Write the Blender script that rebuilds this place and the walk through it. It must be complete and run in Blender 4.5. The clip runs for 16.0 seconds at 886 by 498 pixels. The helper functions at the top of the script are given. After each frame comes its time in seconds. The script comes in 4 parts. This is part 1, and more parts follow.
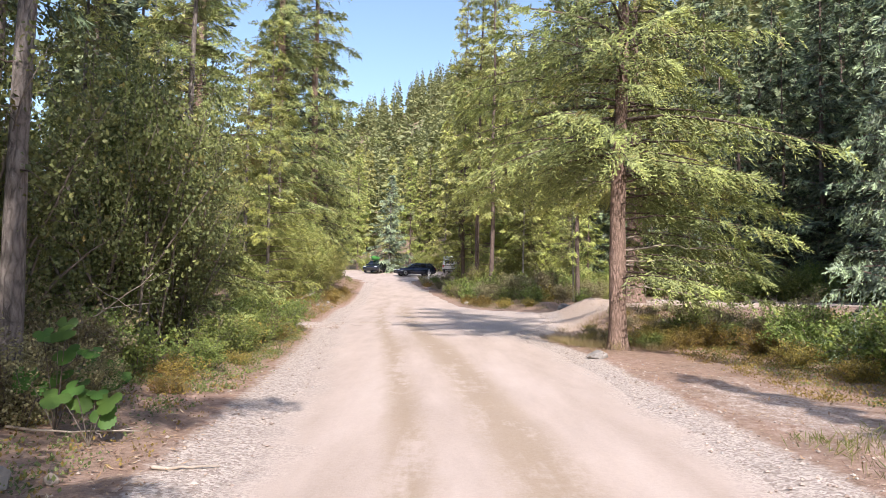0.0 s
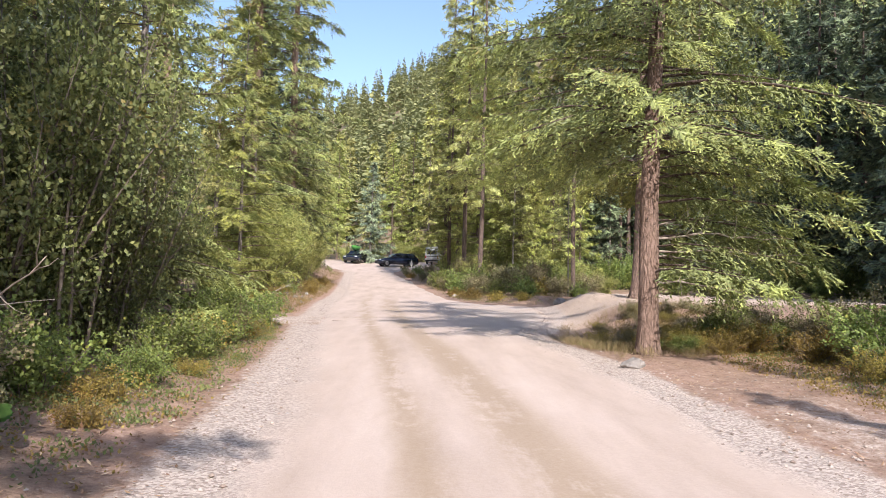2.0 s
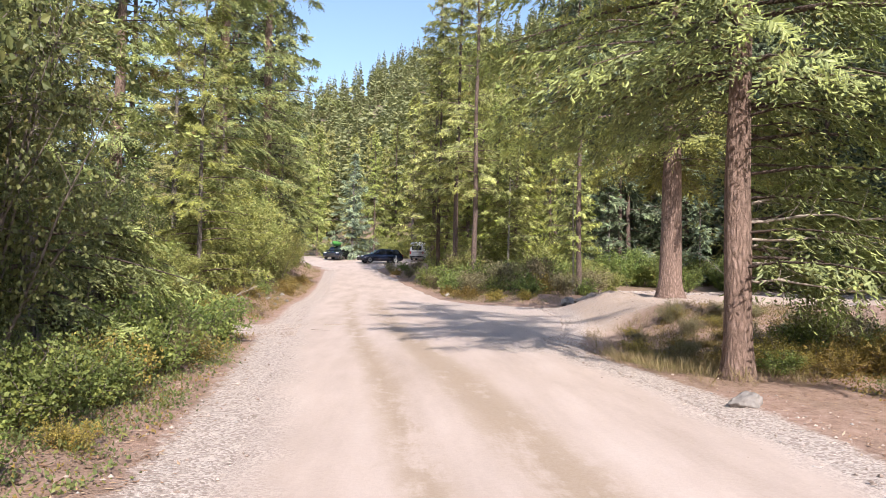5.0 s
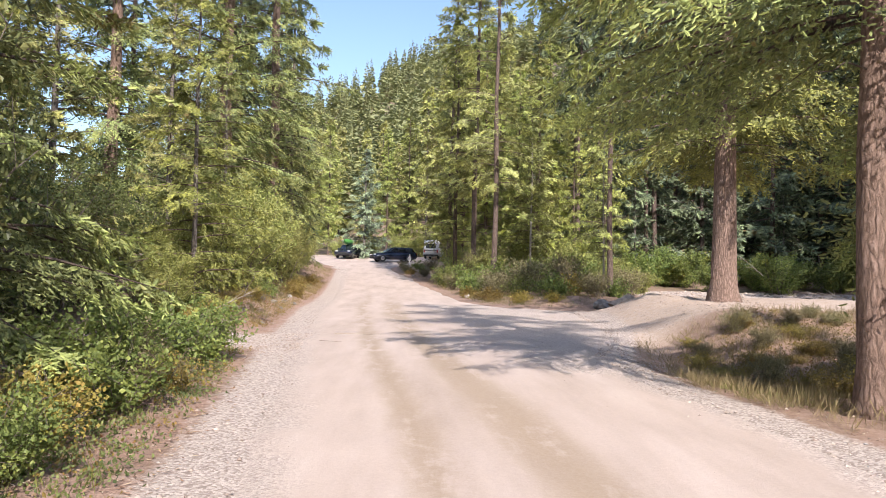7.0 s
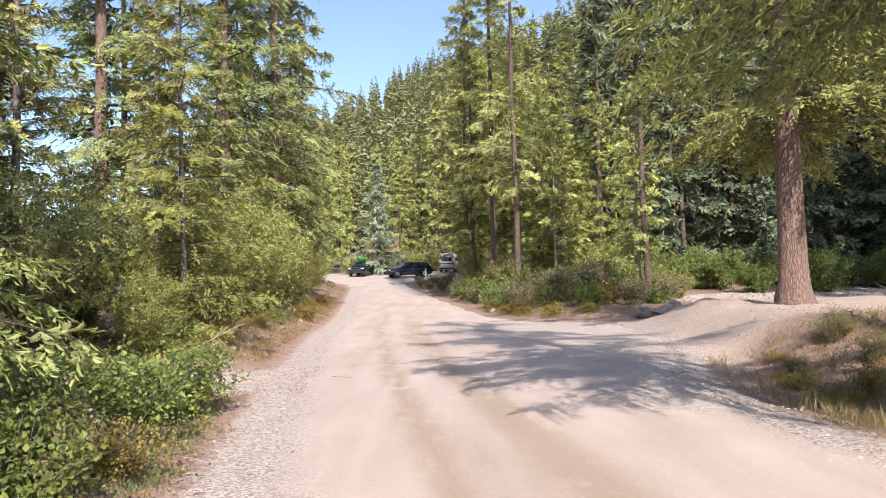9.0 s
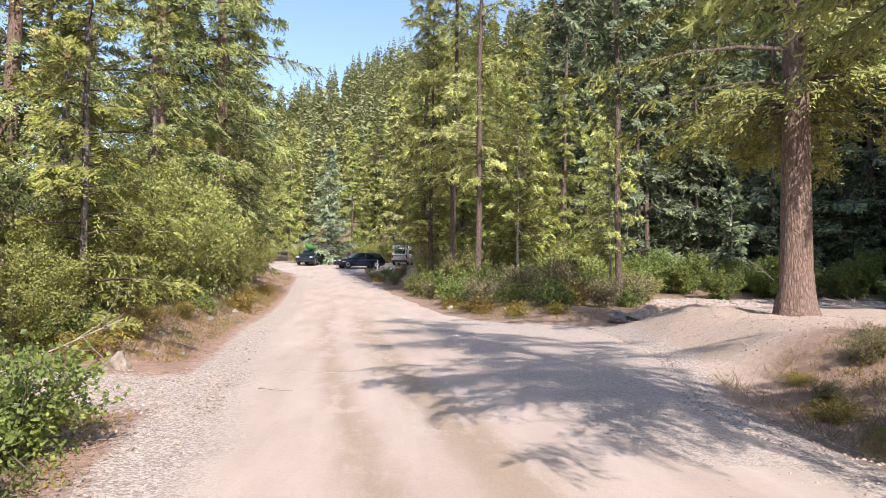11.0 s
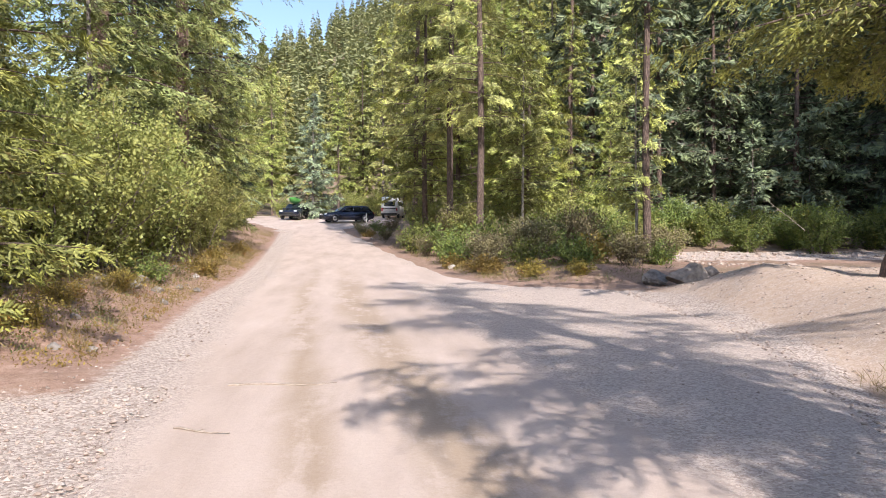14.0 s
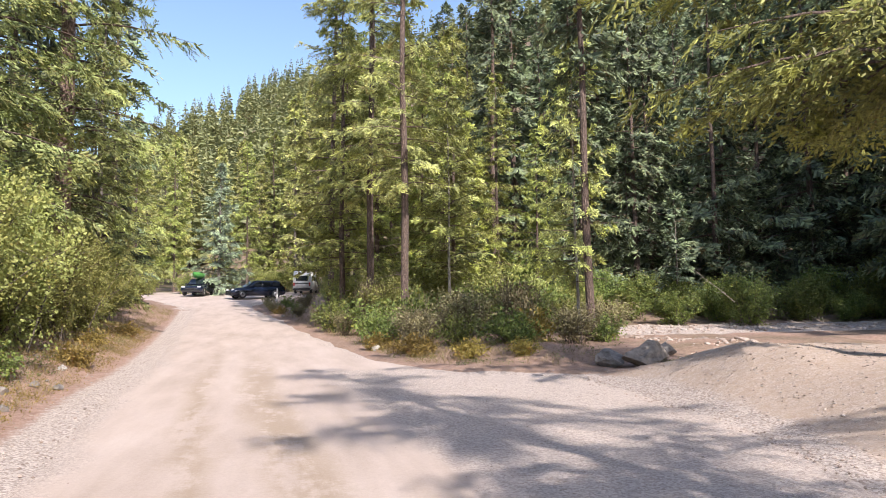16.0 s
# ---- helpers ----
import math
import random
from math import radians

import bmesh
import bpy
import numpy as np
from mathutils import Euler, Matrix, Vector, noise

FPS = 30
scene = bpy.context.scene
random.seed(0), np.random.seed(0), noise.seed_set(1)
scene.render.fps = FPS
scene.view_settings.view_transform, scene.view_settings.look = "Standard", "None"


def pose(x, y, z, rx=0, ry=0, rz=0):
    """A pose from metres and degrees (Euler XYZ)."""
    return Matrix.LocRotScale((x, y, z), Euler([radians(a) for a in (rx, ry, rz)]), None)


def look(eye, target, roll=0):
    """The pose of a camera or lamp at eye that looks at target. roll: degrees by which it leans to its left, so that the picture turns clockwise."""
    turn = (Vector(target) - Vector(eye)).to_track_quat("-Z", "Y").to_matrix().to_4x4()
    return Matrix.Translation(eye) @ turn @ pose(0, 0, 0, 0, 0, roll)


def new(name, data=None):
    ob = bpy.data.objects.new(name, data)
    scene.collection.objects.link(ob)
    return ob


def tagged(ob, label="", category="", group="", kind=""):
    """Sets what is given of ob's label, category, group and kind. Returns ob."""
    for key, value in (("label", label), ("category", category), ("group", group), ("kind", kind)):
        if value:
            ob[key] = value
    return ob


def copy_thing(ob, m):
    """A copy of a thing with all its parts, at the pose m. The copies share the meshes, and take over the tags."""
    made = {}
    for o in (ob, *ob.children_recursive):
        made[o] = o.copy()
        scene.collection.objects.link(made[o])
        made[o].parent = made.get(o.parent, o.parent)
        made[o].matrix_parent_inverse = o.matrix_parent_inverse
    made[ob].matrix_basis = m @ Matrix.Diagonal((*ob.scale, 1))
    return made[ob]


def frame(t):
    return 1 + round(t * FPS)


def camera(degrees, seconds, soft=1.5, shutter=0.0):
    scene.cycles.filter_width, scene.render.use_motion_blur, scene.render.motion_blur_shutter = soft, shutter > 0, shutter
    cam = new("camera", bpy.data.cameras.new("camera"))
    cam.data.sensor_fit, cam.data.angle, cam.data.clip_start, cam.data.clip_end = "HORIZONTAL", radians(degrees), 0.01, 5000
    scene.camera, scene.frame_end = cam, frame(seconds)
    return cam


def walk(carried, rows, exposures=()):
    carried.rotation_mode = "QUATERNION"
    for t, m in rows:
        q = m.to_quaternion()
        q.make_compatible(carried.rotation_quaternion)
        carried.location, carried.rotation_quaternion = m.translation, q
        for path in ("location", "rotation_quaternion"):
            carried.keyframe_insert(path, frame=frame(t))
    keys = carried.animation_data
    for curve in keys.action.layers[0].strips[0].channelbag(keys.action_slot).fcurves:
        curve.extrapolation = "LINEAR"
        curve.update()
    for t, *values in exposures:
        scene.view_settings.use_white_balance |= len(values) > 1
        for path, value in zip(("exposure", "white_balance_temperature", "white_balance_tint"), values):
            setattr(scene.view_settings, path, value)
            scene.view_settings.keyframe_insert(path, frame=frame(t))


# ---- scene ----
cam = camera(63.8, 16.0, soft=0.85)
METRES, EYE, TILT, LEAN, TURN = 20.0, 1.5, -3.3, 1.5, 0.0
ROWS = [
    (0.0, 0.0, 0.0, 0.0, -0.3, 6.88, -2.46),
    (0.5, -0.0078, 0.0309, 0.0003, -0.71, 6.56, -2.94),
    (1.0, -0.012, 0.0627, 0.0037, -1.07, 6.31, -2.79),
    (1.5, -0.0172, 0.0933, 0.0073, -1.4, 6.19, -3.09),
    (2.0, -0.0219, 0.1249, 0.0083, -2.07, 6.26, -3.0),
    (2.5, -0.0246, 0.1571, 0.0103, -2.07, 6.71, -2.7),
    (3.0, -0.029, 0.1885, 0.0122, -2.36, 6.76, -2.58),
    (3.5, -0.0308, 0.2202, 0.016, -2.36, 7.28, -2.45),
    (6.0, -0.0489, 0.3715, 0.0267, -4.2, 5.3, -2.55),
    (6.5, -0.0503, 0.4017, 0.0305, -3.78, 5.26, -2.27),
    (7.0, -0.0544, 0.4316, 0.0331, -2.67, 5.86, -2.52),
    (7.5, -0.0563, 0.4625, 0.0351, -1.7, 6.73, -2.55),
    (8.0, -0.0594, 0.4926, 0.0362, -1.69, 7.31, -2.22),
    (8.5, -0.0617, 0.5231, 0.0407, -1.63, 7.95, -0.41),
    (9.0, -0.065, 0.555, 0.043, -1.32, 6.9, 0.26),
    (9.5, -0.0702, 0.5872, 0.0449, -3.26, 7.24, -0.62),
    (10.0, -0.0707, 0.6181, 0.0454, -5.18, 7.02, -1.52),
    (12.5, -0.0705, 0.7734, 0.0603, -5.19, 5.89, -2.41),
    (13.0, -0.069, 0.8034, 0.063, -3.57, 5.34, -2.43),
    (13.5, -0.0699, 0.8325, 0.0644, -4.44, 4.1, -1.56),
    (14.0, -0.0717, 0.866, 0.0674, -6.34, 2.7, -1.11),
    (14.5, -0.0755, 0.8948, 0.0673, -6.64, 3.64, -2.36),
    (15.0, -0.0765, 0.927, 0.0692, -8.09, 1.57, -1.26),
    (15.5, -0.0752, 0.9611, 0.0745, -10.22, 4.62, -1.47),
    (16.0, -0.0739, 0.9906, 0.0785, -13.27, 8.74, 0.08),
]
walk(cam, [(t, pose(0, 0, EYE, TILT, LEAN, TURN) @ pose(METRES * x, METRES * y, METRES * z, 90 + pitch, roll, yaw)) for t, x, y, z, yaw, pitch, roll in ROWS],
     exposures=[(0.0, 0.79, 6380, 14)])

# ---- world, sun ----
SUN_EL, SUN_AZ = 36.0, 167.0
world = bpy.data.worlds.new("sky")
scene.world = world
world.use_nodes = True
wn = world.node_tree
sky = wn.nodes.new("ShaderNodeTexSky")
sky.sky_type, sky.sun_disc = "NISHITA", False
sky.sun_elevation, sky.sun_rotation = radians(SUN_EL), radians(SUN_AZ)
sky.air_density, sky.dust_density, sky.ozone_density = 1.0, 1.2, 1.4
wn.nodes["Background"].inputs["Strength"].default_value = 0.15
wn.links.new(sky.outputs[0], wn.nodes["Background"].inputs["Color"])
sun_data = bpy.data.lights.new("sun", "SUN")
sun_data.energy, sun_data.angle, sun_data.color = 4.0, radians(0.6), (1.0, 0.935, 0.85)
sun = new("sun", sun_data)
sun_to = Vector((math.sin(radians(SUN_AZ)) * math.cos(radians(SUN_EL)), math.cos(radians(SUN_AZ)) * math.cos(radians(SUN_EL)), math.sin(radians(SUN_EL))))
sun.matrix_world = look(sun_to * 200, (0, 0, 0))


# ---- materials ----
class Nodes:
    """A node material under construction."""

    def __init__(self, name, rough=0.85, metal=0.0):
        self.mat = bpy.data.materials.new(name)
        self.mat.use_nodes = True
        self.tree = self.mat.node_tree
        self.bsdf = self.tree.nodes["Principled BSDF"]
        self.bsdf.inputs["Roughness"].default_value = rough
        self.bsdf.inputs["Metallic"].default_value = metal

    def node(self, kind, **values):
        n = self.tree.nodes.new(kind)
        for key, value in values.items():
            n.inputs[key.replace("_", " ")].default_value = value
        return n

    def link(self, a, b):
        self.tree.links.new(a, b)

    def coords(self):
        return self.node("ShaderNodeTexCoord").outputs["Object"]

    def noise(self, scale, detail=4.0, rough=0.6, vector=None):
        n = self.node("ShaderNodeTexNoise", Scale=scale, Detail=detail, Roughness=rough)
        if vector:
            self.link(vector, n.inputs["Vector"])
        return n.outputs["Fac"]

    def ramp(self, fac, *stops):
        n = self.node("ShaderNodeValToRGB")
        while len(n.color_ramp.elements) < len(stops):
            n.color_ramp.elements.new(0.5)
        for e, (at, c) in zip(n.color_ramp.elements, stops):
            e.position, e.color = at, (*c, 1)
        self.link(fac, n.inputs["Fac"])
        return n.outputs["Color"]

    def mix(self, fac, a, b, mode="MIX"):
        n = self.node("ShaderNodeMix")
        n.data_type, n.blend_type = "RGBA", mode
        for value, slot in ((fac, n.inputs[0]), (a, n.inputs[6]), (b, n.inputs[7])):
            if isinstance(value, (int, float)):
                slot.default_value = value
            elif isinstance(value, tuple):
                slot.default_value = (*value, 1)
            else:
                self.link(value, slot)
        return n.outputs[2]

    def math(self, op, a, b=0.0):
        n = self.node("ShaderNodeMath")
        n.operation = op
        for value, slot in ((a, n.inputs[0]), (b, n.inputs[1])):
            if isinstance(value, (int, float)):
                slot.default_value = value
            else:
                self.link(value, slot)
        return n.outputs[0]

    def attr(self, name):
        n = self.node("ShaderNodeAttribute")
        n.attribute_name = name
        return n.outputs["Fac"]

    def colour(self, out):
        self.link(out, self.bsdf.inputs["Base Color"])
        return self

    def bump(self, height, strength=0.5, distance=0.02):
        n = self.node("ShaderNodeBump", Strength=strength, Distance=distance)
        self.link(height, n.inputs["Height"])
        self.link(n.outputs["Normal"], self.bsdf.inputs["Normal"])
        return self


def foliage(name, dark, mid, light, odd=None, share=0.22, rough=0.5, grain=2.6):
    """Leaves or needles: colour varies leaf by leaf, clump by clump and plant by plant, and light shines through."""
    m = Nodes(name, rough)
    isl = m.node("ShaderNodeNewGeometry").outputs["Random Per Island"]
    clump = m.noise(grain, 3.0, 0.55, m.coords())
    fac = m.math("ADD", m.math("MULTIPLY", isl, 0.45), m.math("MULTIPLY", m.math("SUBTRACT", clump, 0.22), 0.98))
    col = m.ramp(fac, (0.12, dark), (0.5, mid), (0.88, light))
    if odd:
        patch = m.math("ADD", m.noise(grain * 0.6, 3.0, 0.6, m.coords()), m.math("MULTIPLY", isl, 0.16))
        col = m.mix(m.ramp(patch, (0.70, (0, 0, 0)), (0.78, (0.7, 0.7, 0.7))), col, odd)
    hsv = m.node("ShaderNodeHueSaturation")
    rnd = m.node("ShaderNodeObjectInfo").outputs["Random"]
    m.link(m.math("ADD", m.math("MULTIPLY", rnd, 0.4), 0.8), hsv.inputs["Value"])
    m.link(m.math("ADD", m.math("MULTIPLY", rnd, 0.03), 0.485), hsv.inputs["Hue"])
    hsv.inputs["Saturation"].default_value = 0.98
    m.link(col, hsv.inputs["Color"])
    m.colour(hsv.outputs["Color"])
    m.bsdf.inputs["Specular IOR Level"].default_value = 0.35
    tr = m.node("ShaderNodeBsdfTranslucent")
    m.link(hsv.outputs["Color"], tr.inputs["Color"])
    mx = m.node("ShaderNodeMixShader", Fac=share)
    m.link(m.bsdf.outputs[0], mx.inputs[1])
    m.link(tr.outputs[0], mx.inputs[2])
    m.link(mx.outputs[0], m.tree.nodes["Material Output"].inputs["Surface"])
    return m.mat


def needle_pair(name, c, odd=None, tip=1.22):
    """Needles in two tones: shade painted into the inner crown, sunlight into its tips."""
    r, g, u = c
    # wide ramps also put bright sprays and dark gaps into the colour
    old = foliage("shaded_inner_" + name, (r * 0.2, g * 0.21, u * 0.25), (r * 0.62, g * 0.63, u * 0.66), (r * 1.12, g * 1.12, u * 1.02), odd, 0.12)
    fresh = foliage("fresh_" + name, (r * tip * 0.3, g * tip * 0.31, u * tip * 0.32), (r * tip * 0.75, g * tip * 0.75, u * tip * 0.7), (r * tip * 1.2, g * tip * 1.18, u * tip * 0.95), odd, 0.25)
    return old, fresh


BROWN_NEEDLE = (0.22, 0.13, 0.05)
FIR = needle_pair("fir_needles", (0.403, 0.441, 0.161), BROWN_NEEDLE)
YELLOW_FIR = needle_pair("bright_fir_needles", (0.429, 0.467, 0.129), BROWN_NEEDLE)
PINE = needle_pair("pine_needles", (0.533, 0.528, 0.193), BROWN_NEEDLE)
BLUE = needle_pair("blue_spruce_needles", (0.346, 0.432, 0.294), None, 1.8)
# darker than FIR: the right-hand wood's shade is put into this colour
DARK_FIR = needle_pair("shade_dark_fir_needles", (0.195, 0.240, 0.141), BROWN_NEEDLE, 1.8)
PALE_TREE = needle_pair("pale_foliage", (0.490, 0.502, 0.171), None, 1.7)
LEAF = foliage("shrub_leaves", (0.073, 0.095, 0.035), (0.154, 0.182, 0.060), (0.292, 0.307, 0.103), (0.24, 0.17, 0.04), 0.3, grain=1.8)
LEAF_LIGHT = foliage("light_shrub_leaves", (0.167, 0.193, 0.054), (0.317, 0.338, 0.100), (0.500, 0.498, 0.156), (0.32, 0.25, 0.06), 0.3, grain=1.8)
LEAF_GREY = foliage("grey_shrub_leaves", (0.146, 0.135, 0.062), (0.265, 0.237, 0.118), (0.419, 0.364, 0.180), (0.2, 0.12, 0.065), 0.2, grain=2.5)
LEAF_GREEN = foliage("fresh_leaves", (0.078, 0.112, 0.033), (0.186, 0.234, 0.063), (0.370, 0.406, 0.099), (0.32, 0.28, 0.05), 0.3, grain=2.5)
LEAF_RED = foliage("turning_leaves", (0.180, 0.150, 0.041), (0.330, 0.247, 0.062), (0.480, 0.390, 0.089), (0.33, 0.11, 0.045), 0.3, grain=2.5)
GRASS = foliage("dry_grass_blades", (0.20, 0.155, 0.075), (0.33, 0.26, 0.125), (0.45, 0.36, 0.19), (0.17, 0.19, 0.06), 0.3, 0.7, grain=1.2)
GRASS_GREEN = foliage("green_grass_blades", (0.11, 0.13, 0.035), (0.19, 0.20, 0.05), (0.29, 0.29, 0.08), (0.36, 0.30, 0.11), 0.3, 0.7, grain=1.2)


def bark(name, a, b, c):
    m = Nodes(name, 0.9)
    raw = m.coords()
    warp = m.node("ShaderNodeTexNoise", Scale=5.0, Detail=3.0)
    m.link(raw, warp.inputs["Vector"])
    bent = m.node("ShaderNodeVectorMath")
    bent.operation = "MULTIPLY_ADD"
    m.link(warp.outputs["Color"], bent.inputs[0])
    bent.inputs[1].default_value = (0.09, 0.09, 0.12)
    m.link(raw, bent.inputs[2])
    co = m.node("ShaderNodeMapping", Scale=(11.0, 11.0, 2.6))
    m.link(bent.outputs[0], co.inputs["Vector"])
    v = m.node("ShaderNodeTexVoronoi", Scale=1.45)
    v.feature = "DISTANCE_TO_EDGE"
    m.link(co.outputs[0], v.inputs["Vector"])
    n = m.noise(2.4, 7.0, 0.72, co.outputs[0])
    crack = m.math("MINIMUM", m.math("MULTIPLY", v.outputs["Distance"], 2.2), 1.0)
    h = m.math("ADD", m.math("MULTIPLY", crack, 0.45), m.math("MULTIPLY", n, 0.9))
    m.colour(m.mix(m.math("MULTIPLY", m.noise(2.2, 4.0, 0.65, raw), 0.5), m.ramp(h, (0.36, a), (0.62, b), (0.98, c)), b))
    m.bump(h, 1.0, 0.06)
    return m.mat


BARK = bark("fir_bark", (0.10, 0.065, 0.05), (0.27, 0.18, 0.14), (0.42, 0.30, 0.25))
BARK_BROWN = bark("dark_brown_bark", (0.05, 0.035, 0.03), (0.15, 0.105, 0.085), (0.26, 0.19, 0.16))
BARK_GREY = bark("grey_bark", (0.06, 0.05, 0.045), (0.22, 0.185, 0.165), (0.36, 0.32, 0.29))
BARK_PALE = bark("pale_bark", (0.16, 0.14, 0.12), (0.42, 0.38, 0.33), (0.58, 0.54, 0.48))


def plain_rough(name, a, b, scale, rough=0.85, metal=0.0, bump=0.3, dist=0.01):
    m = Nodes(name, rough, metal)
    n = m.noise(scale, 6.0, 0.65, m.coords())
    m.colour(m.ramp(n, (0.3, a), (0.7, b)))
    m.bump(m.noise(scale * 4, 5.0, 0.6, m.coords()), bump, dist)
    return m.mat


STICK = plain_rough("dead_wood", (0.24, 0.19, 0.15), (0.46, 0.40, 0.34), 12.0)
STEM = plain_rough("shrub_stem_bark", (0.08, 0.06, 0.05), (0.20, 0.165, 0.13), 14.0)
STONE = plain_rough("grey_stone", (0.14, 0.125, 0.115), (0.34, 0.31, 0.285), 5.0, 0.9, 0, 0.6, 0.03)
STONE_DARK = plain_rough("brown_stone", (0.16, 0.13, 0.105), (0.42, 0.35, 0.29), 5.0, 0.9, 0, 0.6, 0.03)
STONE_WHITE = plain_rough("white_stone", (0.33, 0.31, 0.29), (0.55, 0.52, 0.49), 6.0, 0.9, 0, 0.5, 0.02)


def pebble_material():
    m = Nodes("pebble_stone", 0.9)
    isl = m.node("ShaderNodeNewGeometry").outputs["Random Per Island"]
    m.colour(m.ramp(isl, (0.0, (0.26, 0.20, 0.165)), (0.4, (0.40, 0.32, 0.27)), (0.8, (0.52, 0.43, 0.37)), (1.0, (0.36, 0.33, 0.31))))
    return m.mat


PEBBLE = pebble_material()


def litter_material():
    m = Nodes("fallen_litter", 0.9)
    isl = m.node("ShaderNodeNewGeometry").outputs["Random Per Island"]
    m.colour(m.ramp(isl, (0.0, (0.16, 0.09, 0.06)), (0.4, (0.34, 0.20, 0.12)), (0.75, (0.48, 0.32, 0.19)), (1.0, (0.55, 0.45, 0.33))))
    return m.mat


LITTER = litter_material()


def gravel_heights(m, co):
    """Stones of two sizes and dust, as a height."""
    v1 = m.node("ShaderNodeTexVoronoi", Scale=42.0)
    v2 = m.node("ShaderNodeTexVoronoi", Scale=105.0)
    m.link(co, v1.inputs["Vector"])
    m.link(co, v2.inputs["Vector"])
    h = m.math("SUBTRACT", 1.0, m.math("ADD", m.math("MULTIPLY", v1.outputs["Distance"], 0.9), m.math("MULTIPLY", v2.outputs["Distance"], 0.6)))
    return h, v1.outputs["Color"], v2.outputs["Color"]


def road_material():
    m = Nodes("dusty_gravel_road", 0.92)
    co = m.coords()
    h, c1, c2 = gravel_heights(m, co)
    stretch = m.node("ShaderNodeMapping", Scale=(1.4, 0.28, 1.0))
    m.link(co, stretch.inputs["Vector"])
    n = m.noise(1.0, 5.0, 0.6, stretch.outputs[0])
    dust = m.ramp(n, (0.30, (0.43, 0.335, 0.275)), (0.55, (0.545, 0.435, 0.375)), (0.75, (0.61, 0.505, 0.445)))
    worn = m.ramp(m.math("ADD", m.math("MULTIPLY", m.noise(1.3, 5.0, 0.7, stretch.outputs[0]), 0.65), m.math("MULTIPLY", m.noise(3.0, 5.0, 0.7, co), 0.35)), (0.41, (0.12, 0.12, 0.12)), (0.50, (1, 1, 1)))
    track = m.math("MULTIPLY", m.attr("track"), worn)
    dust = m.mix(track, dust, (0.36, 0.265, 0.18))
    stones = m.ramp(m.node_grey(c1), (0.1, (0.36, 0.28, 0.24)), (0.5, (0.55, 0.455, 0.395)), (0.9, (0.72, 0.62, 0.55)))
    stones = m.mix(0.4, stones, m.ramp(m.node_grey(c2), (0.1, (0.34, 0.265, 0.225)), (0.9, (0.66, 0.55, 0.485))))
    edge = m.math("ADD", m.attr("edge"), m.math("MULTIPLY", m.math("SUBTRACT", m.noise(1.6, 4.0, 0.65, co), 0.5), 0.9))
    fac = m.ramp(edge, (0.35, (0.12, 0.12, 0.12)), (0.7, (1, 1, 1)))
    m.colour(m.mix(fac, dust, stones))
    fine = m.noise(40.0, 6.0, 0.7, co)
    m.bump(m.math("ADD", m.math("MULTIPLY", m.math("MULTIPLY", h, fac), 1.2), m.math("MULTIPLY", fine, 0.5)), 0.55, 0.02)
    return m.mat


def ground_material():
    m = Nodes("forest_floor", 0.95)
    co = m.coords()
    h, c1, c2 = gravel_heights(m, co)
    n1, n2, n3 = m.noise(0.55, 5.0, 0.65, co), m.noise(7.0, 6.0, 0.7, co), m.noise(40.0, 5.0, 0.7, co)
    dirt = m.ramp(m.math("ADD", m.math("MULTIPLY", n2, 0.6), m.math("MULTIPLY", n3, 0.4)), (0.3, (0.18, 0.11, 0.08)), (0.5, (0.41, 0.26, 0.20)), (0.7, (0.58, 0.42, 0.34)))
    # moss, with the shade of the right-hand wood put into its dark colour
    moss = m.ramp(n3, (0.3, (0.05, 0.05, 0.02)), (0.7, (0.15, 0.14, 0.055)))
    green = m.math("MULTIPLY", m.attr("green"), m.ramp(n1, (0.35, (0.15, 0.15, 0.15)), (0.6, (1, 1, 1))))
    col = m.mix(green, dirt, moss)
    earth = m.ramp(m.math("ADD", m.math("MULTIPLY", n2, 0.5), m.math("MULTIPLY", n3, 0.5)), (0.3, (0.38, 0.275, 0.205)), (0.55, (0.55, 0.425, 0.335)), (0.75, (0.64, 0.52, 0.43)))
    col = m.mix(m.attr("sand"), col, earth)
    stones = m.ramp(m.node_grey(c1), (0.1, (0.34, 0.265, 0.225)), (0.5, (0.51, 0.42, 0.365)), (0.9, (0.68, 0.585, 0.52)))
    fac = m.ramp(m.math("ADD", m.attr("gravel"), m.math("MULTIPLY", m.math("SUBTRACT", n2, 0.5), 0.8)), (0.35, (0, 0, 0)), (0.65, (1, 1, 1)))
    m.colour(m.mix(fac, col, stones))
    m.bump(m.math("ADD", m.math("MULTIPLY", h, 0.6), n3), 0.6, 0.03)
    return m.mat


def node_grey(self, out):
    n = self.node("ShaderNodeSeparateColor")
    self.link(out, n.inputs[0])
    return n.outputs[0]


Nodes.node_grey = node_grey
ROAD = road_material()
GROUND = ground_material()


